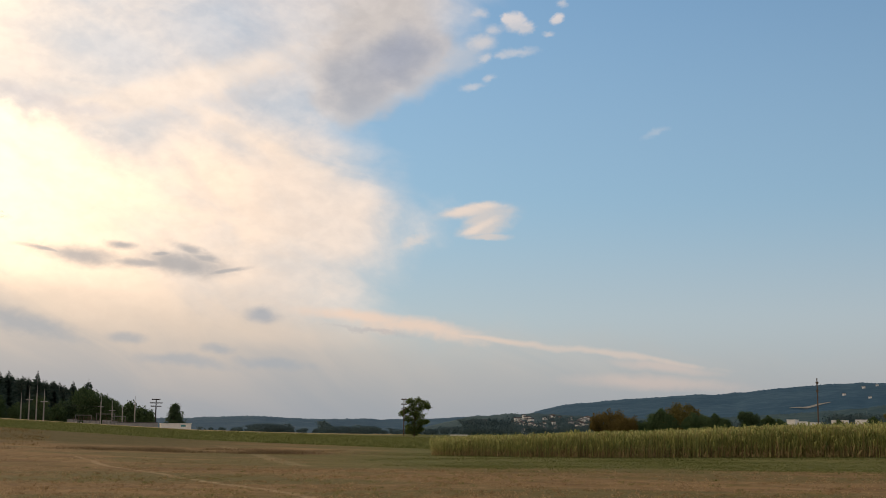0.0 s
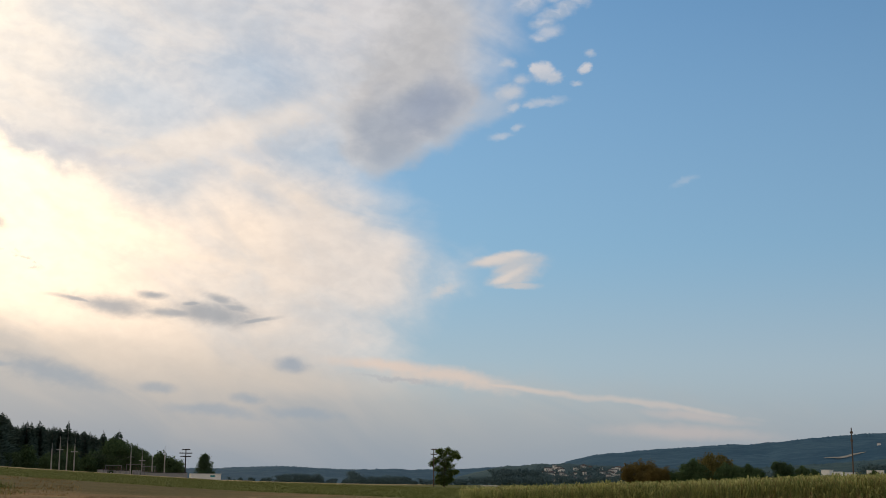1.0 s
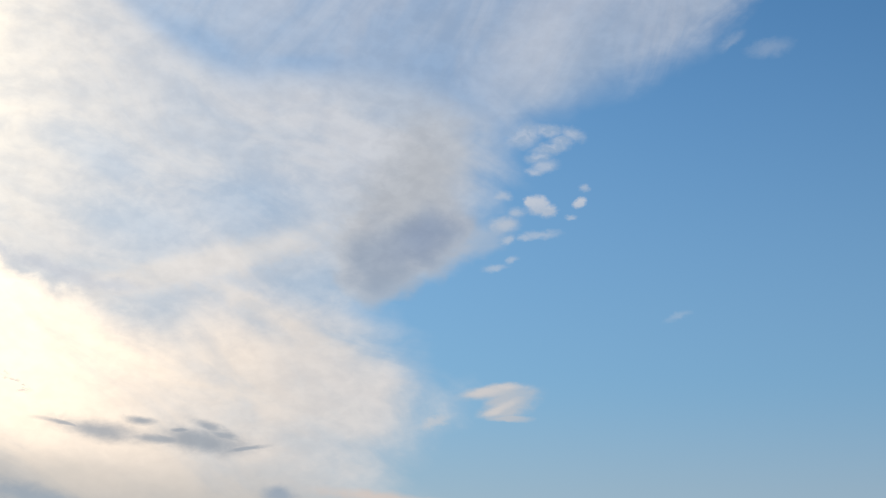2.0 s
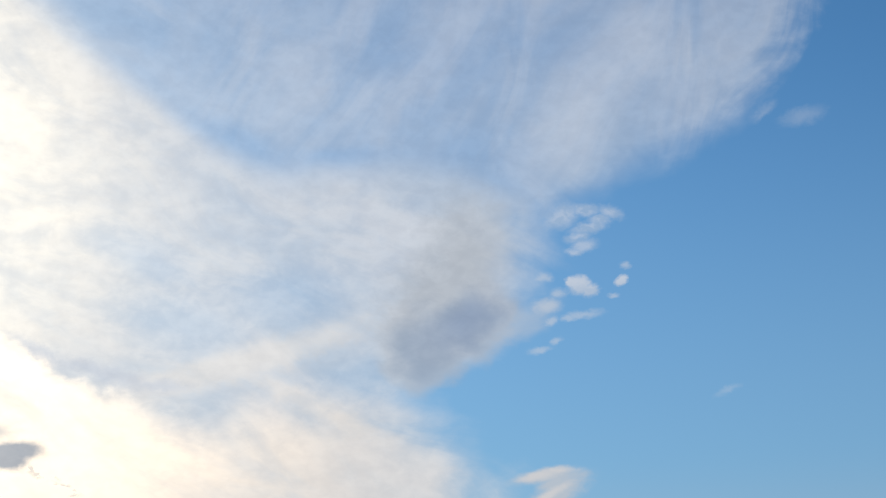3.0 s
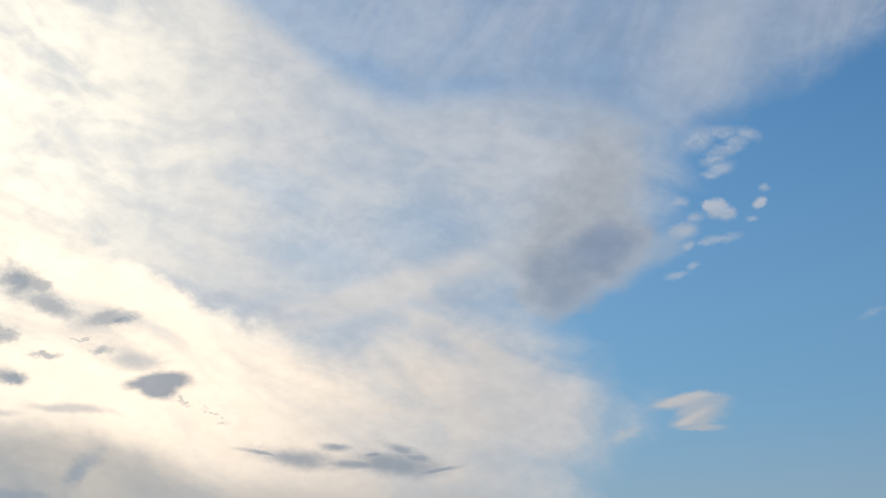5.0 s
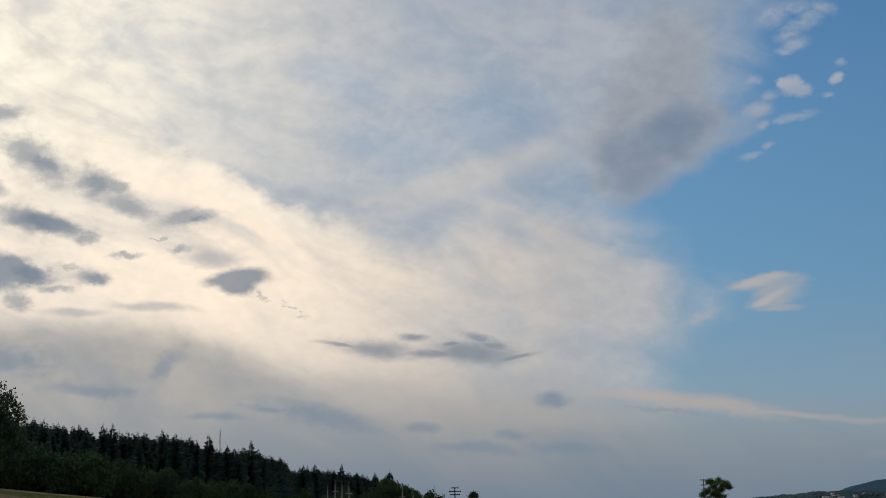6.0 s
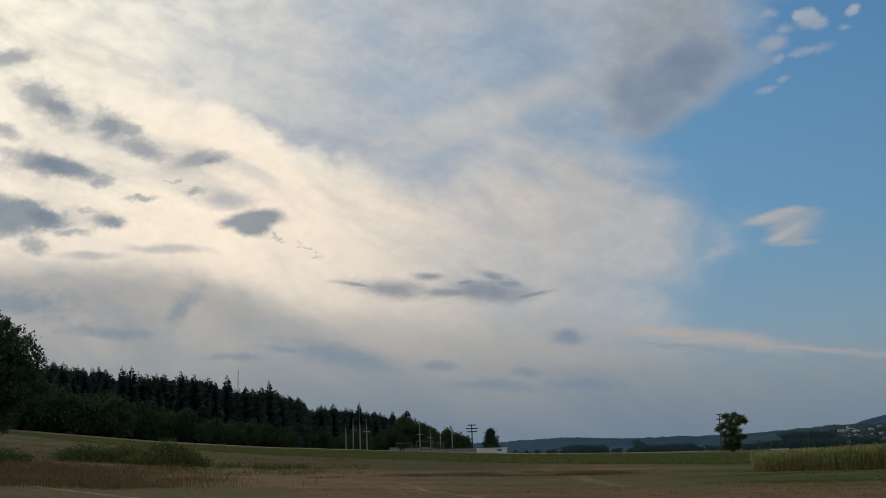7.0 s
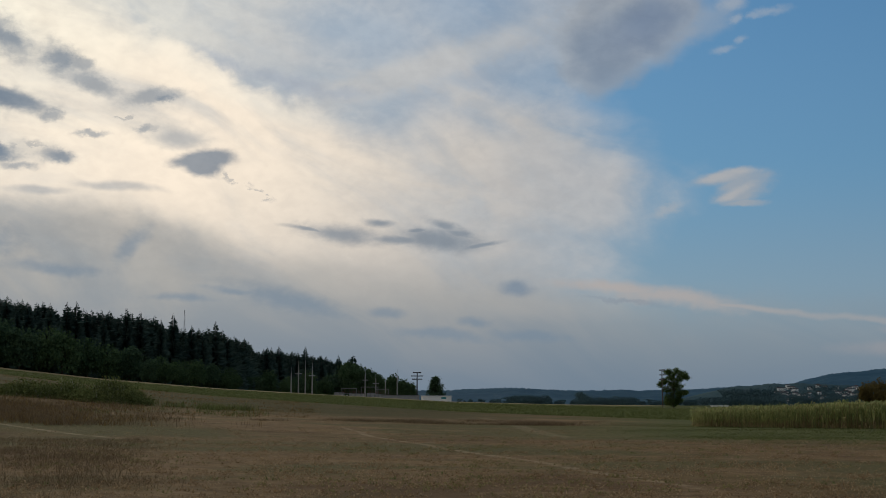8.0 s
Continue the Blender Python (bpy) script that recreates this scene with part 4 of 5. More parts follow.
# broadleaf fringe before the spruces
fringe = [broadleaf_meshes(200 + k, 11.0, 4.2 + 0.4 * k, 0.8, 150, 0.75, LEAF_FRINGE if k % 2 else LEAF_DARK, per=18) for k in range(4)]
skirt = [(-35, 3.51), (-30.4, 3.26), (-28.1, 3.04), (-25.8, 2.6), (-23.4, 2.02), (-21, 1.6), (-19, 1.33), (-17.5, 1.37), (-16.2, 1.45), (-15.0, 1.40), (-14.0, 1.05), (-13.2, 0.9)]
rng = np.random.default_rng(6)
a = -35.0
while a < -13.75:
    r = float(np.interp(a, [-35, -24, -20.5, -19.5, -17, -13], [408, 432, 458, 600, 680, 760])) + rng.uniform(-6, 6)
    e = float(np.interp(a, [q[0] for q in skirt], [q[1] for q in skirt])) + rng.normal(-0.04, 0.16)
    size = max(0.35, height_at(a, r, e) / 11.0)
    plant_tree("fringe_tree", fringe[int(rng.integers(0, 4))], spot(a, r), "dark broadleaf tree fringing the spruce wood", "tree", "fringe of the wood", rng.uniform(0, 360), size)
    a += rng.uniform(0.50, 0.85) * size * 430 / r * 1.3

# rounded broadleaf trees where the wood ends
edge_tree = broadleaf_meshes(210, 11.0, 4.8, 0.6, 300, 0.40, LEAF_FRINGE, per=26, lobe_count=18)
for a, r, e in ((-15.45, 706, 1.74), (-15.15, 696, 1.78), (-14.85, 704, 1.68), (-14.55, 698, 1.52), (-14.25, 690, 1.25)):
    plant_tree("edge_tree", edge_tree, spot(a, r), "rounded dark broadleaf tree at the end of the wood", "tree", "trees at the wood's end", a * 131, height_at(a, r, e) / 11.0)

# trees round the switchyard
for a, e in ((-13.55, 1.25), (-13.1, 1.05), (-12.75, 0.92)):
    size = height_at(a, 640, e) / 11.0
    plant_tree("yard_tree", fringe[1], spot(a, 640), "broadleaf tree beyond the switchyard", "tree", "trees at the switchyard", a * 77, size)

# hedge trees behind the maize
hedge = [(7.05, 0.80, 0), (7.55, 0.92, 0), (8.0, 0.70, 0), (8.6, 0.50, 1), (9.2, 0.76, 1), (9.6, 0.98, 1), (10.0, 1.18, 2), (10.5, 1.14, 2), (10.95, 0.84, 1), (11.4, 0.76, 1), (11.9, 0.80, 1), (12.35, 0.60, 1),
         (13.3, 0.92, 3), (14.1, 0.74, 1), (14.55, 0.62, 1), (17.0, 0.60, 1), (18.4, 0.72, 1), (19.2, 1.0, 2), (20.2, 1.1, 1)]
brown_tree = broadleaf_meshes(301, 9.0, 5.0, 0.5, 220, 0.36, LEAF_BROWN, per=34)
mixed_tree = broadleaf_meshes(302, 9.0, 5.0, 0.6, 220, 0.36, LEAF_OLIVE, per=34)
dark_tree = broadleaf_meshes(303, 9.0, 4.8, 0.5, 220, 0.36, LEAF_FRINGE, per=34)
ball_bush = broadleaf_meshes(304, 9.0, 4.6, 0.2, 230, 0.36, LEAF_DARK, per=36)
looks = ((brown_tree, "brown drought-worn broadleaf tree behind the maize"), (dark_tree, "dark-green hedge tree behind the maize"),
         (mixed_tree, "olive-green broadleaf tree behind the maize"), (ball_bush, "round dark bush standing behind the maize"))
for k, (a, e, kind) in enumerate(hedge):
    r = 400 + 12 * sin(k * 2.1)
    plant_tree("hedge_tree", looks[kind][0], spot(a, r), looks[kind][1], "tree", "trees behind the maize", k * 67, height_at(a, r, e * 1.05 + 0.03) / 9.0)


def tree_belt(name, spans, seed, label):
    """Far belts of valley trees, too small to tell apart: clumps of leaves."""
    rng = np.random.default_rng(seed)
    pts, faces, base = [], [], 0
    for a0, a1, r, e0, e1, count in spans:
        for k in range(count):
            a = rng.uniform(a0, a1)
            rr = r + rng.uniform(-40, 40)
            g = spot(a, rr).z
            tall = EYE + rr * tan(radians(rng.uniform(e0, e1))) - g
            c = [np.array(spot(a, rr)) + (rng.normal(0, tall * 0.25), rng.normal(0, tall * 0.25), tall * rng.uniform(0.05, 0.95) ** 0.8) for _ in range(34)]
            v, f = leaf_cards(rng, c, tall * 0.08 + 0.5, 7, tall * 0.09)
            pts.append(v)
            faces.append(f + base)
            base += len(v)
    ob = new(name, mesh_of(name, np.concatenate(pts), np.concatenate(faces), [VALLEY_HAZY]))
    tagged(ob, label, "trees", kind="stuff")


tree_belt("hazy_valley_trees", [(-10.6, -0.2, 1300, 0.06, 0.24, 150), (-8.6, -6.6, 1250, 0.14, 0.42, 40), (-5.0, -2.8, 1250, 0.12, 0.36, 44), (-5.35, -5.2, 1200, 0.45, 0.55, 3),
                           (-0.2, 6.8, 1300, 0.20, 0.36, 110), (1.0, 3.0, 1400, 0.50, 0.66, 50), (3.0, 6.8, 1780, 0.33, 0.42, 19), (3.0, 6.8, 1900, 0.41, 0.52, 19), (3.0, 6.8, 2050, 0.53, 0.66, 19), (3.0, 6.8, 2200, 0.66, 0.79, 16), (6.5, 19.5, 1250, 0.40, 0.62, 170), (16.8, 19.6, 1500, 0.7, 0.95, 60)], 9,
          "dark belts of trees and hedges along the valley floor, tinted with haze")


# ---------------------------------------------------------------- fields of plants
def maize_plant(rng, tall):
    """Stalk, arching leaves, withered lower leaves, tassel."""
    v, f, m = [], [], []

    def tri_strip(points, idx):
        n = len(v)
        v.extend(points)
        for k in range(len(points) - 2):
            f.append((n + k, n + k + 1, n + k + 2) if k % 2 == 0 else (n + k + 1, n + k, n + k + 2))
            m.append(idx)

    for s in range(3):
        p, q = 2 * pi * s / 3, 2 * pi * (s + 1) / 3
        tri_strip([np.array([cos(p) * 0.026, sin(p) * 0.026, 0]), np.array([cos(q) * 0.026, sin(q) * 0.026, 0]), np.array([cos(p) * 0.018, sin(p) * 0.018, tall * 0.9]), np.array([cos(q) * 0.012, sin(q) * 0.012, tall * 0.9])], 2 if s == 0 else 0)
    phi = rng.uniform(0, pi)
    for k in range(14):
        z = tall * (0.08 + 0.062 * k)
        phi += pi + rng.normal(0, 0.35)
        long = tall * 0.185 * (0.75 + 0.5 * sin(pi * (k + 1) / 16)) * rng.uniform(0.8, 1.2)
        d, s = np.array([cos(phi), sin(phi), 0]), np.array([-sin(phi), cos(phi), 0])
        dry = k < 3 or (k < 7 and rng.random() < 0.30)
        up = rng.uniform(-0.2, 0.3) if dry else rng.uniform(0.45, 1.15)
        w = rng.uniform(0.022, 0.040) * tall / 2
        p1 = np.array([0, 0, z]) + d * long * 0.45 + (0, 0, long * up)
        p2 = np.array([0, 0, z]) + d * long * 0.85 + (0, 0, long * (up * 0.80 - (0.35 if dry else 0.05)))
        p3 = np.array([0, 0, z]) + d * long + (0, 0, long * (up * 0.2 - (0.6 if dry else 0.12)))
        tri_strip([np.array([0, 0, z]) - s * w * 0.4, np.array([0, 0, z]) + s * w * 0.4, p1 - s * w, p1 + s * w, p2 - s * w * 0.7, p2 + s * w * 0.7, p3], 1 if dry else 0)
    for k in range(5):
        phi = 2 * pi * k / 5 + rng.uniform(0, 1)
        o = np.array([cos(phi), sin(phi), 0]) * 0.11
        s = np.array([-sin(phi), cos(phi), 0]) * 0.012
        b = np.array([0, 0, tall * 0.86])
        tri_strip([b - s, b + s, b + o + (0, 0, tall * 0.14)], 2)
    return np.array(v), np.array(f), np.array(m)


def maize_front(u):
    """The front edge of the maize: u from 0 to 1."""
    a = -0.45 + 25.85 * u
    r = float(np.interp(a, [-0.6, 3, 8, 13, 18, 26], [97, 94, 92, 92, 90, 89]))
    return a, r


def build_maize():
    rng = np.random.default_rng(12)
    kinds = [maize_plant(rng, 1.0 * 2.0) for _ in range(14)]
    pts, faces, mats, base = [], [], [], 0
    rows = [(0.75 * k, 0.105) for k in range(8)] + [(7 + 2.2 * k, 0.42) for k in range(14)] + [(40 + 9 * k, 0.9) for k in range(8)]
    for depth, gap in rows:
        u = 0.0
        while u < 1.0:
            a, r = maize_front(u)
            u += gap * rng.uniform(0.75, 1.25) / (r * radians(26.0)) * (1.0 if a > 2 else 0.9)
            if a < 0.4 and rng.random() < (0.4 - a) * 0.5:
                continue
            r += depth + rng.normal(0, 0.09)
            p = spot(a, r)
            tall = float(np.interp(a, [-0.6, 1, 3, 8, 13, 18, 26], [1.22, 1.36, 1.50, 1.74, 1.94, 2.04, 2.10])) * rng.uniform(0.84, 1.10) / 2.0
            tall *= 1 + 0.06 * noise.noise((p.x * 0.15, p.y * 0.15, 0))
            v, f, m = kinds[int(rng.integers(0, 14))]
            t = rng.uniform(0, 2 * pi)
            rot = np.array([[cos(t), -sin(t), 0], [sin(t), cos(t), 0], [0, 0, 1]])
            pts.append(v @ rot.T * tall * (1.0, 1.0, 1) + np.array(p))
            faces.append(f + base)
            mats.append(m)
            base += len(v)
    ob = new("maize_field", mesh_of("maize_field", np.concatenate(pts), np.concatenate(faces), [CORN_LEAF, CORN_DRY, CORN_TASSEL], np.concatenate(mats)))
    tagged(ob, "tall ripening maize, green above and dry brown below", "maize", kind="stuff")


build_maize()


def blades(name, label, category, places, tall, wide, per, mat, seed, lean=0.45, spread=0.10):
    """Tufts of grass or weeds: every blade a thin bent triangle pair."""
    rng = np.random.default_rng(seed)
    c = np.repeat(np.asarray(places, float), per, axis=0)
    n = len(c)
    h = np.repeat(np.asarray(tall, float) * np.ones(len(places)), per)[:, None] * rng.uniform(0.5, 1.15, (n, 1))
    sp = np.repeat(np.asarray(spread, float) * np.ones(len(places)), per)[:, None]
    wd = np.repeat(np.asarray(wide, float) * np.ones(len(places)), per)[:, None]
    foot = c + np.concatenate([rng.normal(0, 1, (n, 2)) * sp, np.zeros((n, 1)) - 0.02], 1)
    phi = rng.uniform(0, 2 * pi, n)
    side = np.stack([np.cos(phi), np.sin(phi), 0 * phi], 1) * wd
    bend = np.concatenate([rng.normal(0, lean, (n, 2)), np.zeros((n, 1))], 1) * h
    mid = foot + bend * 0.35 + np.concatenate([np.zeros((n, 2)), h * 0.6], 1)
    tip = foot + bend + np.concatenate([np.zeros((n, 2)), h], 1)
    pts = np.stack([foot - side, foot + side, mid + side * 0.7, mid - side * 0.7, tip], 1).reshape(-1, 3)
    k = np.arange(n)[:, None] * 5
    faces = np.concatenate([k + (0, 1, 2), k + (0, 2, 3), k + (3, 2, 4)], 0)
    ob = new(name, mesh_of(name, pts, faces, [mat]))
    return tagged(ob, label, category, kind="stuff")


def scatter(seed, count, a0, a1, r0, r1, keep=None, power=1.0):
    rng = np.random.default_rng(seed)
    got = []
    while len(got) < count:
        a, r = rng.uniform(a0, a1), r0 + (r1 - r0) * rng.uniform(0, 1) ** power
        x, y = r * sin(radians(a)), r * cos(radians(a))
        if keep is None or rng.random() < keep(x, y, a, r):
            got.append((x, y, land(x, y)))
    return got


def patchy(x, y, s, o=0.0):
    return 0.5 + 0.9 * noise.noise((x * s, y * s * 1.8, o))


stubble = scatter(31, 26000, -37, 25, 20, 100, lambda x, y, a, r: max(0.05, patchy(x, y, 0.12)), 1.3)
blades("stubble", "short dry straw-coloured grass of the mown field", "grass", stubble, 0.035, 0.010, 4, STRAW, 32, 3.0, 0.40)
verge_spots = scatter(33, 16000, -14, 25, 58, 108, lambda x, y, a, r: max(0.04, patchy(x, y, 0.10, 4.0)) * (1 if r > 64 - 0.15 * a else 0.2) * min(1.0, max(0.03, (a + 5.0) / 7.0)))
blades("verge_grass", "green grass of the strip before the maize", "grass", verge_spots, 0.085, 0.013, 5, GREEN_GRASS, 34, 0.9, 0.25)


def turf(name, label, places, mat, seed, wide, high, per):
    """Low matted mounds of dead grass, each of small lying blades."""
    rng = np.random.default_rng(seed)
    centres = []
    for x, y, z in places:
        w, h = wide * rng.uniform(0.5, 1.5), high * rng.uniform(0.4, 1.5)
        for k in range(4):
            u = rng.normal(0, 0.5)
            centres.append((x + u * w, y + rng.normal(0, 0.3) * w, z + h * max(0.1, 1 - u * u) * rng.uniform(0.2, 0.9)))
    v, f = leaf_cards(rng, centres, 0.05, per, 0.05, 0.0)
    ob = new(name, mesh_of(name, v, f, [mat]))
    tagged(ob, label, "grass", kind="stuff")


open_field = lambda x, y, a, r: 1.0 if r < 62 - max(0.0, a) * 0.25 else (0.5 if a < -6 else 0.0)
clod = lambda x, y, a, r: open_field(x, y, a, r) * max(0.0, 0.45 + 0.9 * noise.noise((x * 0.35, y * 0.35, 7.0)))
turf("dead_grass", "matted brown mounds of dead grass in the mown field", scatter(35, 1100, -37, 24, 17, 84, clod, 1.3), TURF_BROWN, 36, 0.30, 0.022, 7)
turf("straw_mat", "matted bleached straw lying on the mown field", scatter(63, 2400, -37, 24, 17, 84, clod, 1.3), STRAW, 64, 0.30, 0.025, 7)
green_clod = lambda x, y, a, r: open_field(x, y, a, r) * max(0.0, 0.15 + 1.3 * noise.noise((x * 0.13, y * 0.13, 2.0)))
turf("regrowth", "low olive-green regrowth among the stubble", scatter(65, 700, -37, 24, 17, 84, green_clod, 1.3), TURF_OLIVE, 66, 0.32, 0.026, 7)
dry_edge = lambda x, y, a, r: max(0.06, patchy(x, y, 0.10, 2.0)) * (1 if r > 84 + (a + 30) * -0.8 + 6 * noise.noise((x * 0.12, y * 0.12, 6.0)) else 0.06) * min(1.0, max(0.02, (-23.2 - a + 2.5 * noise.noise((x * 0.15, y * 0.15, 1.0))) / 4.0)) * min(1.0, max(0.06, (126 - r) / 18))
tall_dry = scatter(37, 2200, -36, -19.5, 82, 126, dry_edge)
blades("tall_dry_grass", "uncut withered tall grass at the field's edge", "grass", tall_dry, np.array([0.25 + 0.5 * patchy(p[0], p[1], 0.25, 9.0) for p in tall_dry]).clip(0.12, 0.65), 0.012, 9, BROWN_WEED, 38, 0.6, 0.5)
near_edge = lambda x, y, a, r: max(0.0, patchy(x, y, 0.16, 11.0) - 0.12) * min(1.0, max(0.0, (-22.8 - a + 2.0 * noise.noise((x * 0.2, y * 0.2, 5.0))) / 2.0)) * (0.15 if abs(y + 0.741 * x - 41.0) < 1.6 else 1.0)
near_dry = scatter(47, 1500, -36, -21.5, 24, 70, near_edge)
blades("uncut_grass", "loose tufts of withered reddish grass beside the track", "grass", near_dry, np.array([0.10 + 0.22 * patchy(p[0], p[1], 0.3, 13.0) for p in near_dry]).clip(0.06, 0.30), 0.006, 12, BROWN_WEED, 48, 0.7, 0.35)
straw_tufts = scatter(43, 900, -36, -19.5, 82, 128, dry_edge)
blades("straw_tufts", "pale straw-coloured tufts among withered grass", "grass", straw_tufts, 0.45, 0.018, 6, DRY_GRASS, 44, 0.5, 0.3)
brown_row = scatter(39, 750, -19.5, -3.0, 96, 128, lambda x, y, a, r: max(0.0, patchy(x, y, 0.20, 5.0) - 0.50) * min(1.0, max(0.0, -2.5 - a) / 3.0) * max(0.0, 1 - abs(r - 96 - (a + 12) * 0.8) / 12))
blades("withered_row", "low row of withered brown weeds across the field", "weeds", brown_row, 0.26, 0.012, 10, BROWN_WEED, 40, 0.9, 0.55)
weed_row = scatter(41, 64, -23.6, -17.6, 119, 124, lambda x, y, a, r: max(0.0, patchy(x, y, 0.22, 8.0) - 0.55))
blades("weed_row", "thin row of green weeds between the fields", "weeds", weed_row, 0.65, 0.03, 9, WEED, 42, 0.35, 0.3)


def weed_thicket(a, r, wide, deep, tall, seed, label):
    """A thicket of tall weeds with a rounded, ragged top."""
    rng = np.random.default_rng(seed)
    places, heights = [], []
    for k in range(900):
        u, w = rng.uniform(-1, 1), rng.uniform(-1, 1)
        if u * u + w * w > 1:
            continue
        p = spot(a, r) + Vector((u * wide * cos(radians(a)), -u * wide * sin(radians(a)), 0)) + Vector((sin(radians(a)), cos(radians(a)), 0)) * w * deep
        lump = 0.5 + 0.9 * noise.noise((p.x * 0.35, p.y * 0.35, seed))
        if rng.random() > 0.35 + lump:
            continue
        places.append((p.x, p.y, land(p.x, p.y)))
        heights.append(tall * (1 - 0.85 * (u * u + w * w)) * (0.45 + 0.75 * lump) * rng.uniform(0.6, 1.1) + 0.25)
    clumps = []
    for (x, y, z), h in zip(places, heights):
        if rng.random() < 0.55:
            n = 2 + int(h * 2.5)
            clumps += [np.array((x + rng.normal(0, 0.18), y + rng.normal(0, 0.18), z + h * 0.9 * (q + 0.4) / n)) for q in range(n)]
    leaves, tris = leaf_cards(rng, clumps, 0.20, 9, 0.28)
    leaves[:, 2] = np.maximum(leaves[:, 2], [land(p[0], p[1]) + 0.02 for p in leaves])
    ob = new("weed_thicket", mesh_of("weed_thicket", leaves, tris, [WEED]))
    tagged(ob, label, "weeds", kind="stuff")
    tall_ones = [(p, h) for p, h in zip(places, heights) if h > 0.55 * tall and rng.random() < 0.35]
    if tall_ones:
        blades("weed_stems", "pale flowering stems rising from the weed thicket", "weeds", [p for p, h in tall_ones], np.array([h * 0.98 for p, h in tall_ones]), 0.02, 3, FLOWER, seed + 2, 0.12, 0.15)
    return ob


weed_thicket(-25.6, 124, 3.6, 2.6, 2.7, 51, "thicket of tall green weeds in the dry grass")
weed_thicket(-28.2, 128, 5.0, 3.2, 1.8, 53, "lower thicket of green weeds in the dry grass")
weed_thicket(-33.0, 118, 3.4, 2.5, 1.3, 55, "green weeds under the tall tree")
rank_grass = scatter(45, 2600, -36, -17, 104, 300, lambda x, y, a, r: max(0.1, patchy(x, y, 0.05, 6.0)) if (x + 150) * 128.0 + (y - 262) * 150.0 < 0 else 0.0)
blades("rank_grass", "olive-brown rough grass on the rising ground", "grass", rank_grass, 0.22, 0.025, 5, DRY_GRASS, 46, 0.9, 0.5)
green_bits = scatter(57, 220, -35, -19, 100, 150, lambda x, y, a, r: max(0.0, noise.noise((x * 0.12, y * 0.12, 3.0)) + 0.1))
blades("rank_weeds", "scattered green weeds in the rough grass", "weeds", green_bits, 0.35, 0.02, 8, WEED, 58, 0.6, 0.35)

field_weeds = scatter(49, 90, -33, 14, 26, 66, lambda x, y, a, r: max(0.05, noise.noise((x * 0.15, y * 0.15, 21.0)) + 0.2))
blades("field_weeds", "scattered small green weeds in the mown field", "weeds", field_weeds, 0.11, 0.010, 14, WEED, 50, 0.9, 0.12)
bleached = scatter(52, 240, -33, 18, 26, 64, lambda x, y, a, r: max(0.05, noise.noise((x * 0.12, y * 0.12, 25.0)) + 0.25))
blades("bleached_tufts", "scattered bleached tufts standing in the mown field", "grass", bleached, 0.10, 0.008, 12, STRAW, 54, 1.1, 0.16)

crop_line = lambda x, y: ((x + 150) * 128.0 + (y - 262) * 150.0) / 197.2
beets = scatter(61, 20000, -36, 1.2, 130, 390, lambda x, y, a, r: 1.0 if crop_line(x, y) > 0 and crop_line(x, y) < 120 else (0.35 if crop_line(x, y) > 0 else 0.0), 1.1)
blades("beet_field", "low green leafy crop below the wood", "crop", beets, 0.32, 0.06, 5, CROP, 62, 0.9, 0.35)


# ---------------------------------------------------------------- poles, switchyard, buildings
def utility_pole(a, r, tall, arms, label, mat=None, width=1.8, radius=0.16, group=""):
    mat = mat or WOOD_POLE
    e = thing("utility_pole", spot(a, r), label, "pole", group, -a)
    part("post", add_tube(bmesh.new(), (0, 0, -0.3), (0, 0, tall), radius, radius * 0.65, 10), mat, e)
    for z, w in arms:
        arm = part("crossarm", add_box(bmesh.new(), -w, w, -0.5 * radius, 0.5 * radius, z - 0.6 * radius, z + 0.6 * radius, 0.02), mat, e)
        for x in (-w * 0.92, w * 0.92, -w * 0.5, w * 0.5):
            part("insulator", add_tube(bmesh.new(), (x, 0, z + 0.08), (x, 0, z + 0.42), 0.07, 0.05, 8), INSULATOR, arm)
    return e


h = height_at(16.17, 300, 2.42)
pole = utility_pole(16.17, 300, h, [(h - 1.2, 0.28), (h - 3.0, 0.24)], "tall weathered wooden line pole standing in maize", radius=0.19)
h = height_at(-1.72, 440, 1.53)
utility_pole(-1.69, 440, h, [(h - 0.3, 1.0), (h - 1.9, 1.0), (h - 3.5, 1.0)], "wooden line pole with three crossarms beside a tree", radius=0.22)
h = height_at(-12.45, 610, 1.43)
utility_pole(-12.45, 610, h, [(h - 0.3, 1.9), (h - 1.9, 2.9), (h - 3.4, 2.4)], "dark steel line pylon with three wide crossarms", DARK_STEEL, radius=0.36)


def mast(a, r, e, spike, label):
    """Slim tapering switchyard mast with a lightning rod."""
    tall = height_at(a, r, e)
    m = thing("switchyard_mast", spot(a, r), label, "mast", "switchyard masts", -a)
    part("post", add_tube(bmesh.new(), (0, 0, -0.3), (0, 0, tall * 0.8), 0.34, 0.2, 8), CONCRETE, m)
    part("rod", add_tube(bmesh.new(), (0, 0, tall * 0.8), (0, 0, tall), 0.10, 0.05, 6), STEEL, m)
    if spike:
        part("beam", add_box(bmesh.new(), -1.5, 1.5, -0.12, 0.12, tall * 0.62, tall * 0.62 + 0.25, 0.03), STEEL, m)
    return m


for a, e, s in ((-18.0, 1.62, False), (-17.68, 1.92, True), (-17.38, 1.95, False), (-17.08, 1.80, True)):
    mast(a, 600, e, s, "slim grey switchyard mast before the dark wood")
for a, e, s in ((-14.75, 1.55, True), (-14.28, 1.32, True), (-13.85, 1.22, False), (-13.33, 1.55, False)):
    mast(a, 620, e, s, "grey mast of the switchyard portal")


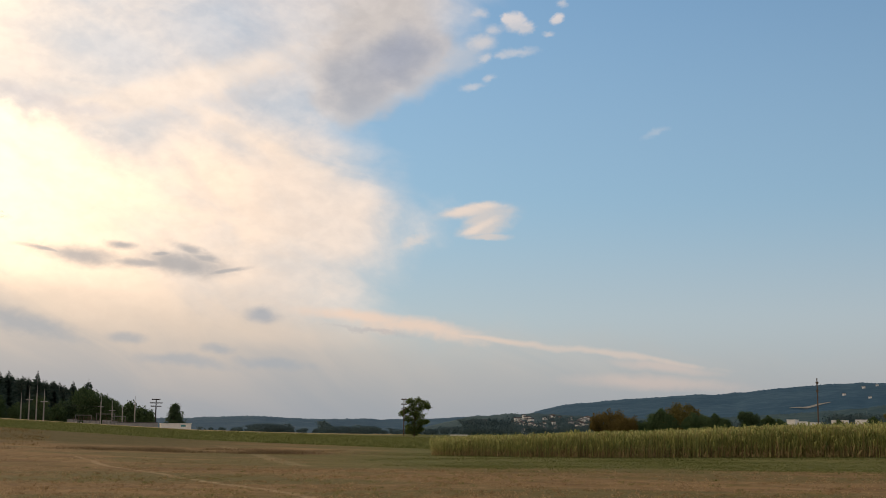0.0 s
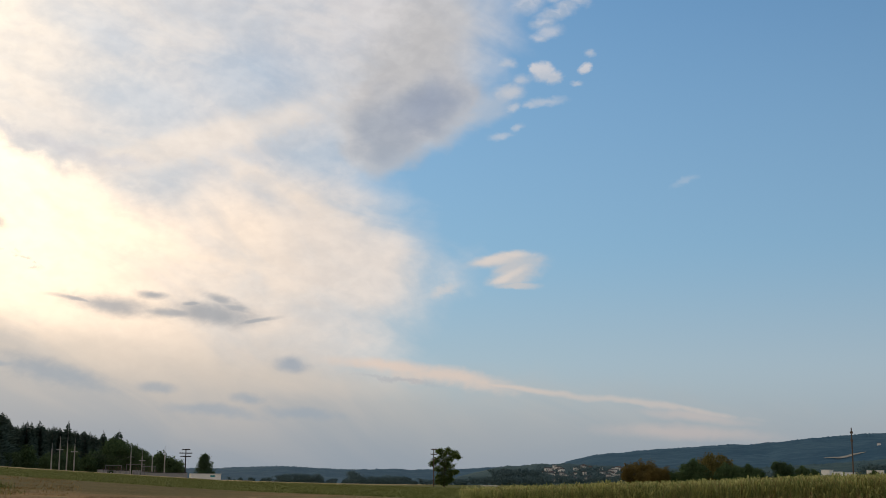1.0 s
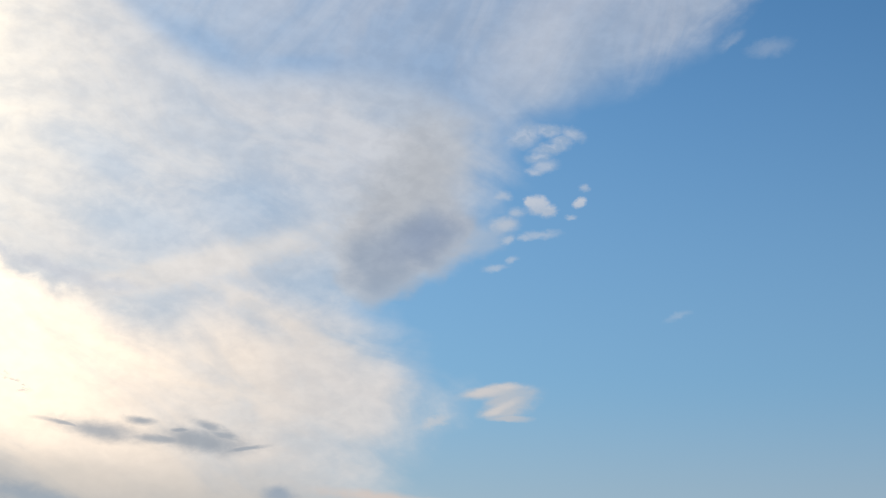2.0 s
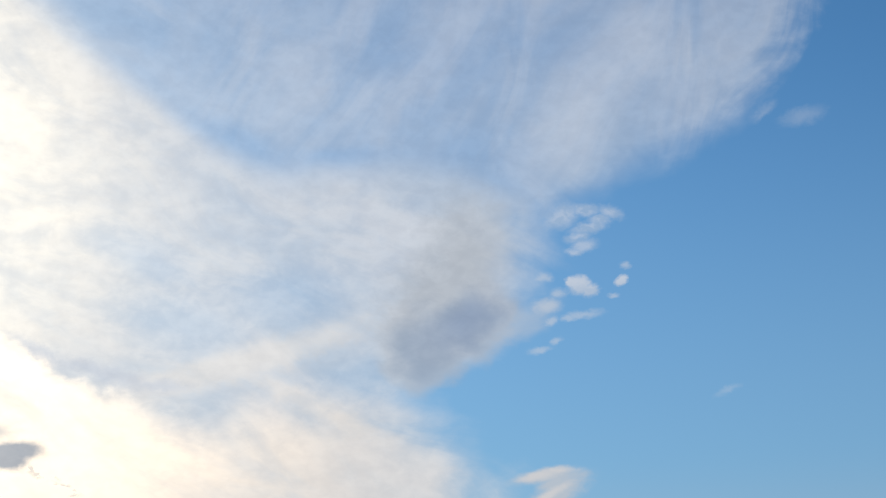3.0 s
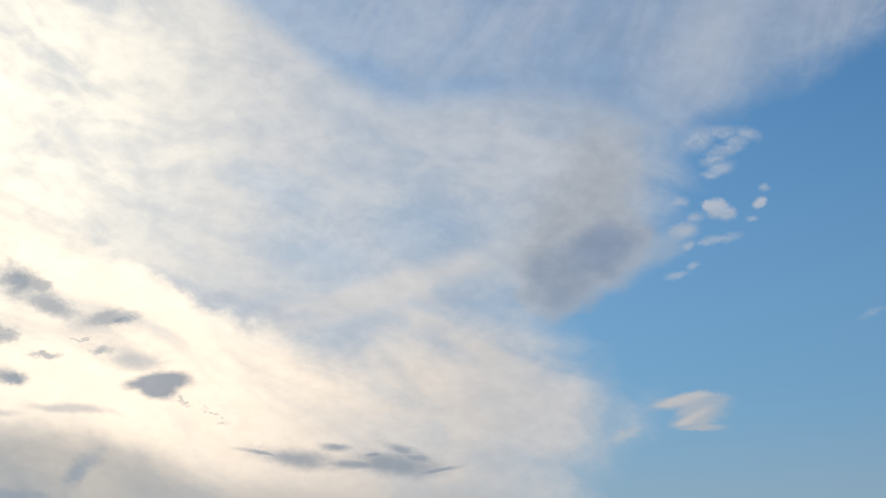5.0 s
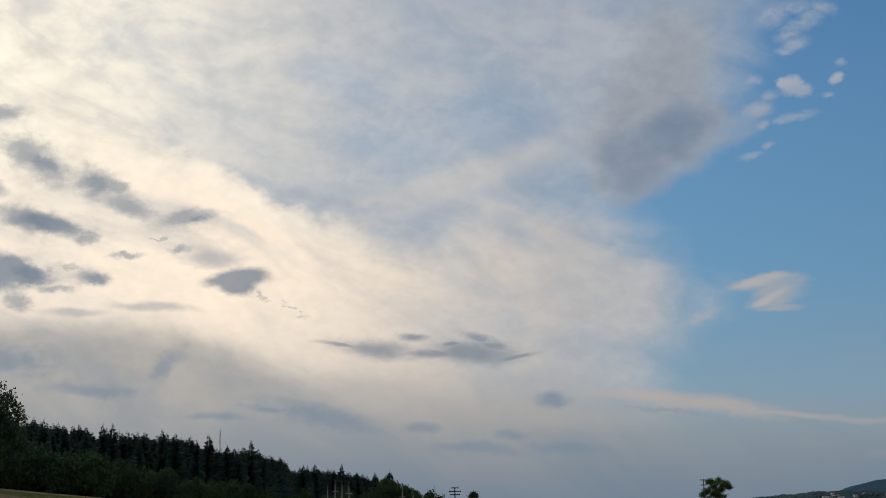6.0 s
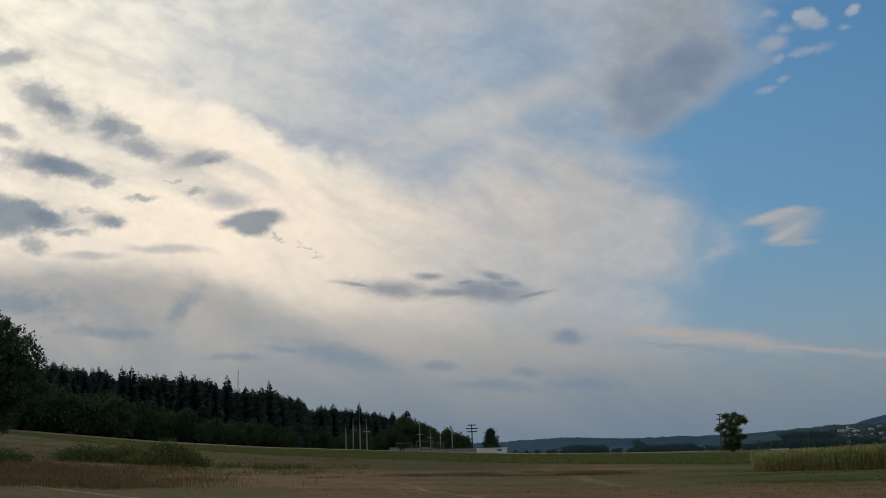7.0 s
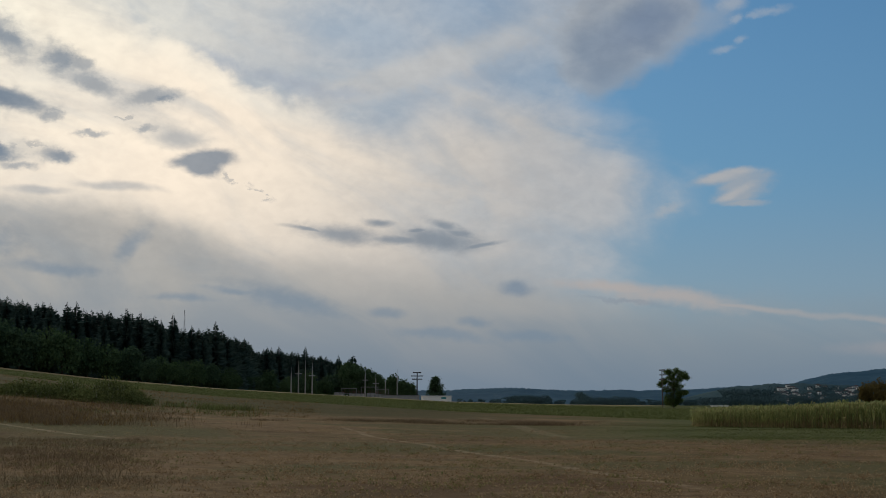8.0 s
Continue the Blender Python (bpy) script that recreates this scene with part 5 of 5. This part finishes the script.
def portal(a, r, wide, tall):
    g = thing("switchyard_portal", spot(a, r), "grey steel portal frame of the switchyard", "portal", "switchyard portals", -a)
    for x in (-wide / 2, wide / 2):
        part("leg", add_box(bmesh.new(), x - 0.15, x + 0.15, -0.15, 0.15, -0.3, tall, 0.02), GREY_STEEL, g)
    beam = part("beam", add_box(bmesh.new(), -wide / 2 - 0.3, wide / 2 + 0.3, -0.2, 0.2, tall, tall + 0.3, 0.03), GREY_STEEL, g)
    for k in range(3):
        x = -wide / 3 + wide / 3 * k
        part("insulator", add_tube(bmesh.new(), (x, 0, tall - 0.9), (x, 0, tall), 0.09, 0.09, 8), INSULATOR, beam)


for a, w, t in ((-15.45, 7.0, 4.6), (-14.55, 8.0, 5.6), (-14.0, 6.0, 4.8)):
    portal(a, 625, w, t)


def transformer(a, r, s):
    g = thing("transformer", spot(a, r), "grey power transformer with cooling fins and bushings", "transformer", "transformers", -a)
    part("tank", add_box(bmesh.new(), -1.6 * s, 1.6 * s, -1.0 * s, 1.0 * s, -0.2, 2.4 * s, 0.08), GREY_WALL, g)
    for k in range(6):
        x = -1.3 * s + 0.52 * s * k
        part("fin", add_box(bmesh.new(), x - 0.06, x + 0.06, -1.4 * s, -1.0 * s, 0.3, 2.0 * s, 0.02), STEEL, g)
    for k in range(3):
        part("bushing", add_tube(bmesh.new(), ((k - 1) * 0.9 * s, 0, 2.4 * s), ((k - 1) * 0.9 * s, 0, 3.5 * s), 0.16, 0.08, 8), INSULATOR, g)


for a, s in ((-15.3, 1.0), (-14.5, 1.2), (-14.15, 1.0)):
    transformer(a, 612, s)


def breaker(a, r, tall, label):
    """A switch on a steel stand: frame, three insulators, drive box."""
    g = thing("circuit_breaker", spot(a, r), label, "switchgear", "switchyard switches", -a)
    for x in (-1.1, 1.1):
        part("leg", add_box(bmesh.new(), x - 0.09, x + 0.09, -0.09, 0.09, -0.3, tall * 0.55, 0.01), GREY_STEEL, g)
    part("crossbar", add_box(bmesh.new(), -1.4, 1.4, -0.14, 0.14, tall * 0.55, tall * 0.55 + 0.22, 0.02), GREY_STEEL, g)
    for x in (-1.1, 0.0, 1.1):
        bm = add_tube(bmesh.new(), (x, 0, tall * 0.55 + 0.2), (x, 0, tall), 0.10, 0.08, 8)
        for k in range(4):
            z = tall * 0.6 + 0.3 + (tall * 0.36 - 0.3) * k / 4
            add_tube(bm, (x, 0, z), (x, 0, z + 0.07), 0.2, 0.17, 8)
        part("insulator", bm, INSULATOR, g)
    part("drive_box", add_box(bmesh.new(), -0.35, 0.35, -0.45, -0.12, 0.5, 1.5, 0.03), STEEL, g)


for a, t in ((-15.75, 3.4), (-15.55, 3.8), (-15.15, 4.2), (-14.9, 3.6), (-14.4, 4.4), (-14.05, 3.8), (-13.75, 3.4)):
    breaker(a, 608, t, "grey switchgear on a steel stand in the yard")


def flat_building(name, a, r, wide, deep, tall, wall, label, category="building", turn=None, doors=0, group=""):
    g = thing(name, spot(a, r), label, category, group, -a if turn is None else turn)
    part("wall", add_box(bmesh.new(), -wide / 2, wide / 2, -deep / 2, deep / 2, -0.6, tall, 0.03), wall, g)
    part("roof", add_box(bmesh.new(), -wide / 2 - 0.2, wide / 2 + 0.2, -deep / 2 - 0.2, deep / 2 + 0.2, tall, tall + 0.18, 0.03), ROOF_GREY if wall is not WHITE_PANEL else WHITE_PANEL, g)
    for k in range(doors):
        x = -wide / 2 + wide * (k + 0.5) / doors
        part("door", add_box(bmesh.new(), x - 0.5, x + 0.5, -deep / 2 - 0.05, -deep / 2 + 0.02, 0.0, 2.0, 0.01), GREY_WALL, g)
    return g


white = flat_building("white_building", -11.6, 432, 9.6, 4.0, height_at(-11.6, 432, 0.36), WHITE_PANEL, "long low white building at the edge of the crop", turn=20)
top = height_at(-11.6, 432, 0.36)
part("sign", add_box(bmesh.new(), 1.4, 3.0, -2.08, -1.98, top - 0.9, top - 0.3, 0.01), SIGN, white, "small teal sign on the wall")
flat_building("control_house", -15.9, 622, 4.5, 4.0, 2.6, GREY_WALL, "small grey control house of the switchyard", doors=1)
flat_building("control_house", -15.05, 600, 5.5, 4.0, 2.2, CONCRETE, "low pale control house of the switchyard", doors=2)
flat_building("yard_wall", -13.2, 605, 18.0, 0.4, 2.3, GREY_WALL, "grey wall round the switchyard", "wall", turn=18)

# lattice antenna over the wood
def antenna(a, r, e):
    tall = height_at(a, r, e)
    g = thing("lattice_mast", spot(a, r), "thin lattice radio mast rising over the wood", "mast", "", -a)
    for k in range(3):
        p, q = 2 * pi * k / 3 + 0.5, 2 * pi * (k + 1) / 3 + 0.5
        part("leg", add_tube(bmesh.new(), (cos(p) * 1.3, sin(p) * 1.3, -0.3), (cos(p) * 0.12, sin(p) * 0.12, tall), 0.07, 0.04, 6), STEEL, g)
        for j in range(9):
            z0, z1 = tall * j / 9, tall * (j + 1) / 9
            w0, w1 = 1.3 - 1.15 * j / 9, 1.3 - 1.15 * (j + 1) / 9
            part("brace", add_tube(bmesh.new(), (cos(p) * w0, sin(p) * w0, z0), (cos(q) * w1, sin(q) * w1, z1), 0.03, 0.03, 4), STEEL, g)


antenna(-22.67, 585, 4.10)


def cable(points, label):
    """Sagging wires from post to post."""
    bm = bmesh.new()
    for p, q in zip(points, points[1:]):
        p, q = Vector(p), Vector(q)
        last = p
        for k in range(1, 11):
            t = k / 10
            here = p.lerp(q, t) - Vector((0, 0, 4 * t * (1 - t) * (q - p).length * 0.02))
            add_tube(bm, last, here, 0.035, 0.035, 4)
            last = here
    ob = part("cable", bm, CABLE, None)
    tagged(ob, label, "cable", "switchyard cables")


for dz in (0.0, 1.2):
    cable([spot(-17.08, 600) + Vector((0, 0, 8.6 + dz)), spot(-14.75, 620) + Vector((0, 0, 7.8 + dz))], "thin dark cable strung between switchyard masts")
cable([spot(-18.0, 600) + Vector((0, 0, 8.6)), spot(-17.68, 600) + Vector((0, 0, 9.6)), spot(-17.38, 600) + Vector((0, 0, 9.6)), spot(-17.08, 600) + Vector((0, 0, 8.6))], "thin dark cable strung between switchyard masts")


# ---------------------------------------------------------------- the village
def slope_height(x, y):
    """Ground under the far houses, found by a ray from above."""
    best = land(x, y)
    for hill in HILLS:
        hit, where, _, _ = hill.ray_cast(Vector((x, y, 600)), Vector((0, 0, -1)))
        if hit:
            best = max(best, where.z)
    return best


def house_meshes(w, d, h, ridge_h):
    wall = add_box(bmesh.new(), -w / 2, w / 2, -d / 2, d / 2, -3.0, h)
    gable = bmesh.new()
    o = 0.5
    vs = [gable.verts.new(q) for q in ((-w / 2 - o, -d / 2 - o, h), (w / 2 + o, -d / 2 - o, h), (w / 2 + o, d / 2 + o, h), (-w / 2 - o, d / 2 + o, h), (-w / 2 - o, 0, h + ridge_h), (w / 2 + o, 0, h + ridge_h))]
    for f in ((0, 1, 5, 4), (2, 3, 4, 5), (1, 2, 5), (3, 0, 4), (3, 2, 1, 0)):
        gable.faces.new([vs[k] for k in f])
    return wall, gable


def build_village():
    rng = np.random.default_rng(77)
    kinds = []
    for k, (w, d, h, rh, roof) in enumerate(((9, 8, 5.0, 3.4, ROOF_TILE), (11, 8, 5.5, 3.6, ROOF_GREY), (8, 9, 6.0, 3.0, ROOF_TILE), (14, 9, 6.0, 3.8, ROOF_GREY))):
        e = thing("house", (0, -200 - 30 * k, -50), "white-rendered village house with a pitched roof on the slope", "house", "village houses")
        wall, gable = house_meshes(w * 0.58, d * 0.58, h * 0.76, rh * 0.46)
        part("wall", wall, HOUSE_WALL, e)
        part("roof", gable, roof, e)
        for x in (-w * 0.14, w * 0.14):
            for z in (0.8, 2.6):
                part("window", add_box(bmesh.new(), x - 0.45, x + 0.45, -d * 0.29 - 0.06, -d * 0.29 + 0.05, z, z + 1.0), WINDOW, e)
        kinds.append(e)
    spots = []
    while len(spots) < 62:
        a = rng.uniform(3.15, 6.9)
        r = rng.uniform(1740, 2320)
        if all((a - q[0]) ** 2 + ((r - q[1]) / 700) ** 2 > 0.0035 for q in spots):
            spots.append((a, r))
    for a, r in ((14.2, 2250), (17.25, 3260), (18.05, 3420), (18.6, 3500), (18.3, 3150), (1.9, 2100), (12.0, 1750)):
        spots.append((a, r))
    places = []
    for a, r in spots:
        x, y = r * sin(radians(a)), r * cos(radians(a))
        places.append((x, y, slope_height(x, y)))
    for k, p in enumerate(places):
        turn = rng.uniform(-50, 50)
        if k < 4:
            kinds[k].matrix_basis = Matrix.Translation(p) @ pose(0, 0, 0, 0, 0, turn)
        else:
            copy_thing(kinds[int(rng.integers(0, 4))], Matrix.Translation(p) @ pose(0, 0, 0, 0, 0, turn))


build_village()

# industrial sheds over the maize
for a, r, w, t, turn in ((15.12, 900, 5.5, 0.66, -25), (15.55, 915, 5, 0.58, -18), (15.98, 930, 8, 0.55, -14), (17.05, 960, 11, 0.64, -20), (18.0, 980, 11, 0.66, -20)):
    h = height_at(a, r, t)
    flat_building("industrial_shed", a, r, w, 14, h, WHITE_PANEL, "white flat-roofed industrial shed beyond the maize", turn=turn, doors=2, group="industrial sheds")
flat_building("farm_shed", 0.75, 700, 8.5, 6, height_at(0.75, 700, -0.05), WHITE_PANEL, "white-roofed low farm shed beyond the maize", turn=-8)


def pale_field(a0, a1, r, deep):
    """A strip of pale stubble on the far slope."""
    bm = bmesh.new()
    grid = []
    for j in range(13):
        a = a0 + (a1 - a0) * j / 12
        line = []
        for k in range(3):
            rr = r + deep * (k / 2 - 0.5) * max(0.15, sin(pi * j / 12)) ** 0.7 + 80.0 * j / 12 + 4 * noise.noise((j * 0.7, k * 0.9, 4.0))
            x, y = rr * sin(radians(a)), rr * cos(radians(a))
            line.append(bm.verts.new((x, y, slope_height(x, y) + 1.2)))
        grid.append(line)
    for j in range(12):
        for k in range(2):
            bm.faces.new((grid[j][k], grid[j + 1][k], grid[j + 1][k + 1], grid[j][k + 1]))
    ob = part("stubble_strip", bm, FIELD_PALE, None)
    tagged(ob, "pale harvested strip on the wooded slope", "field", kind="structure")


pale_field(15.0, 16.7, 3010, 40)
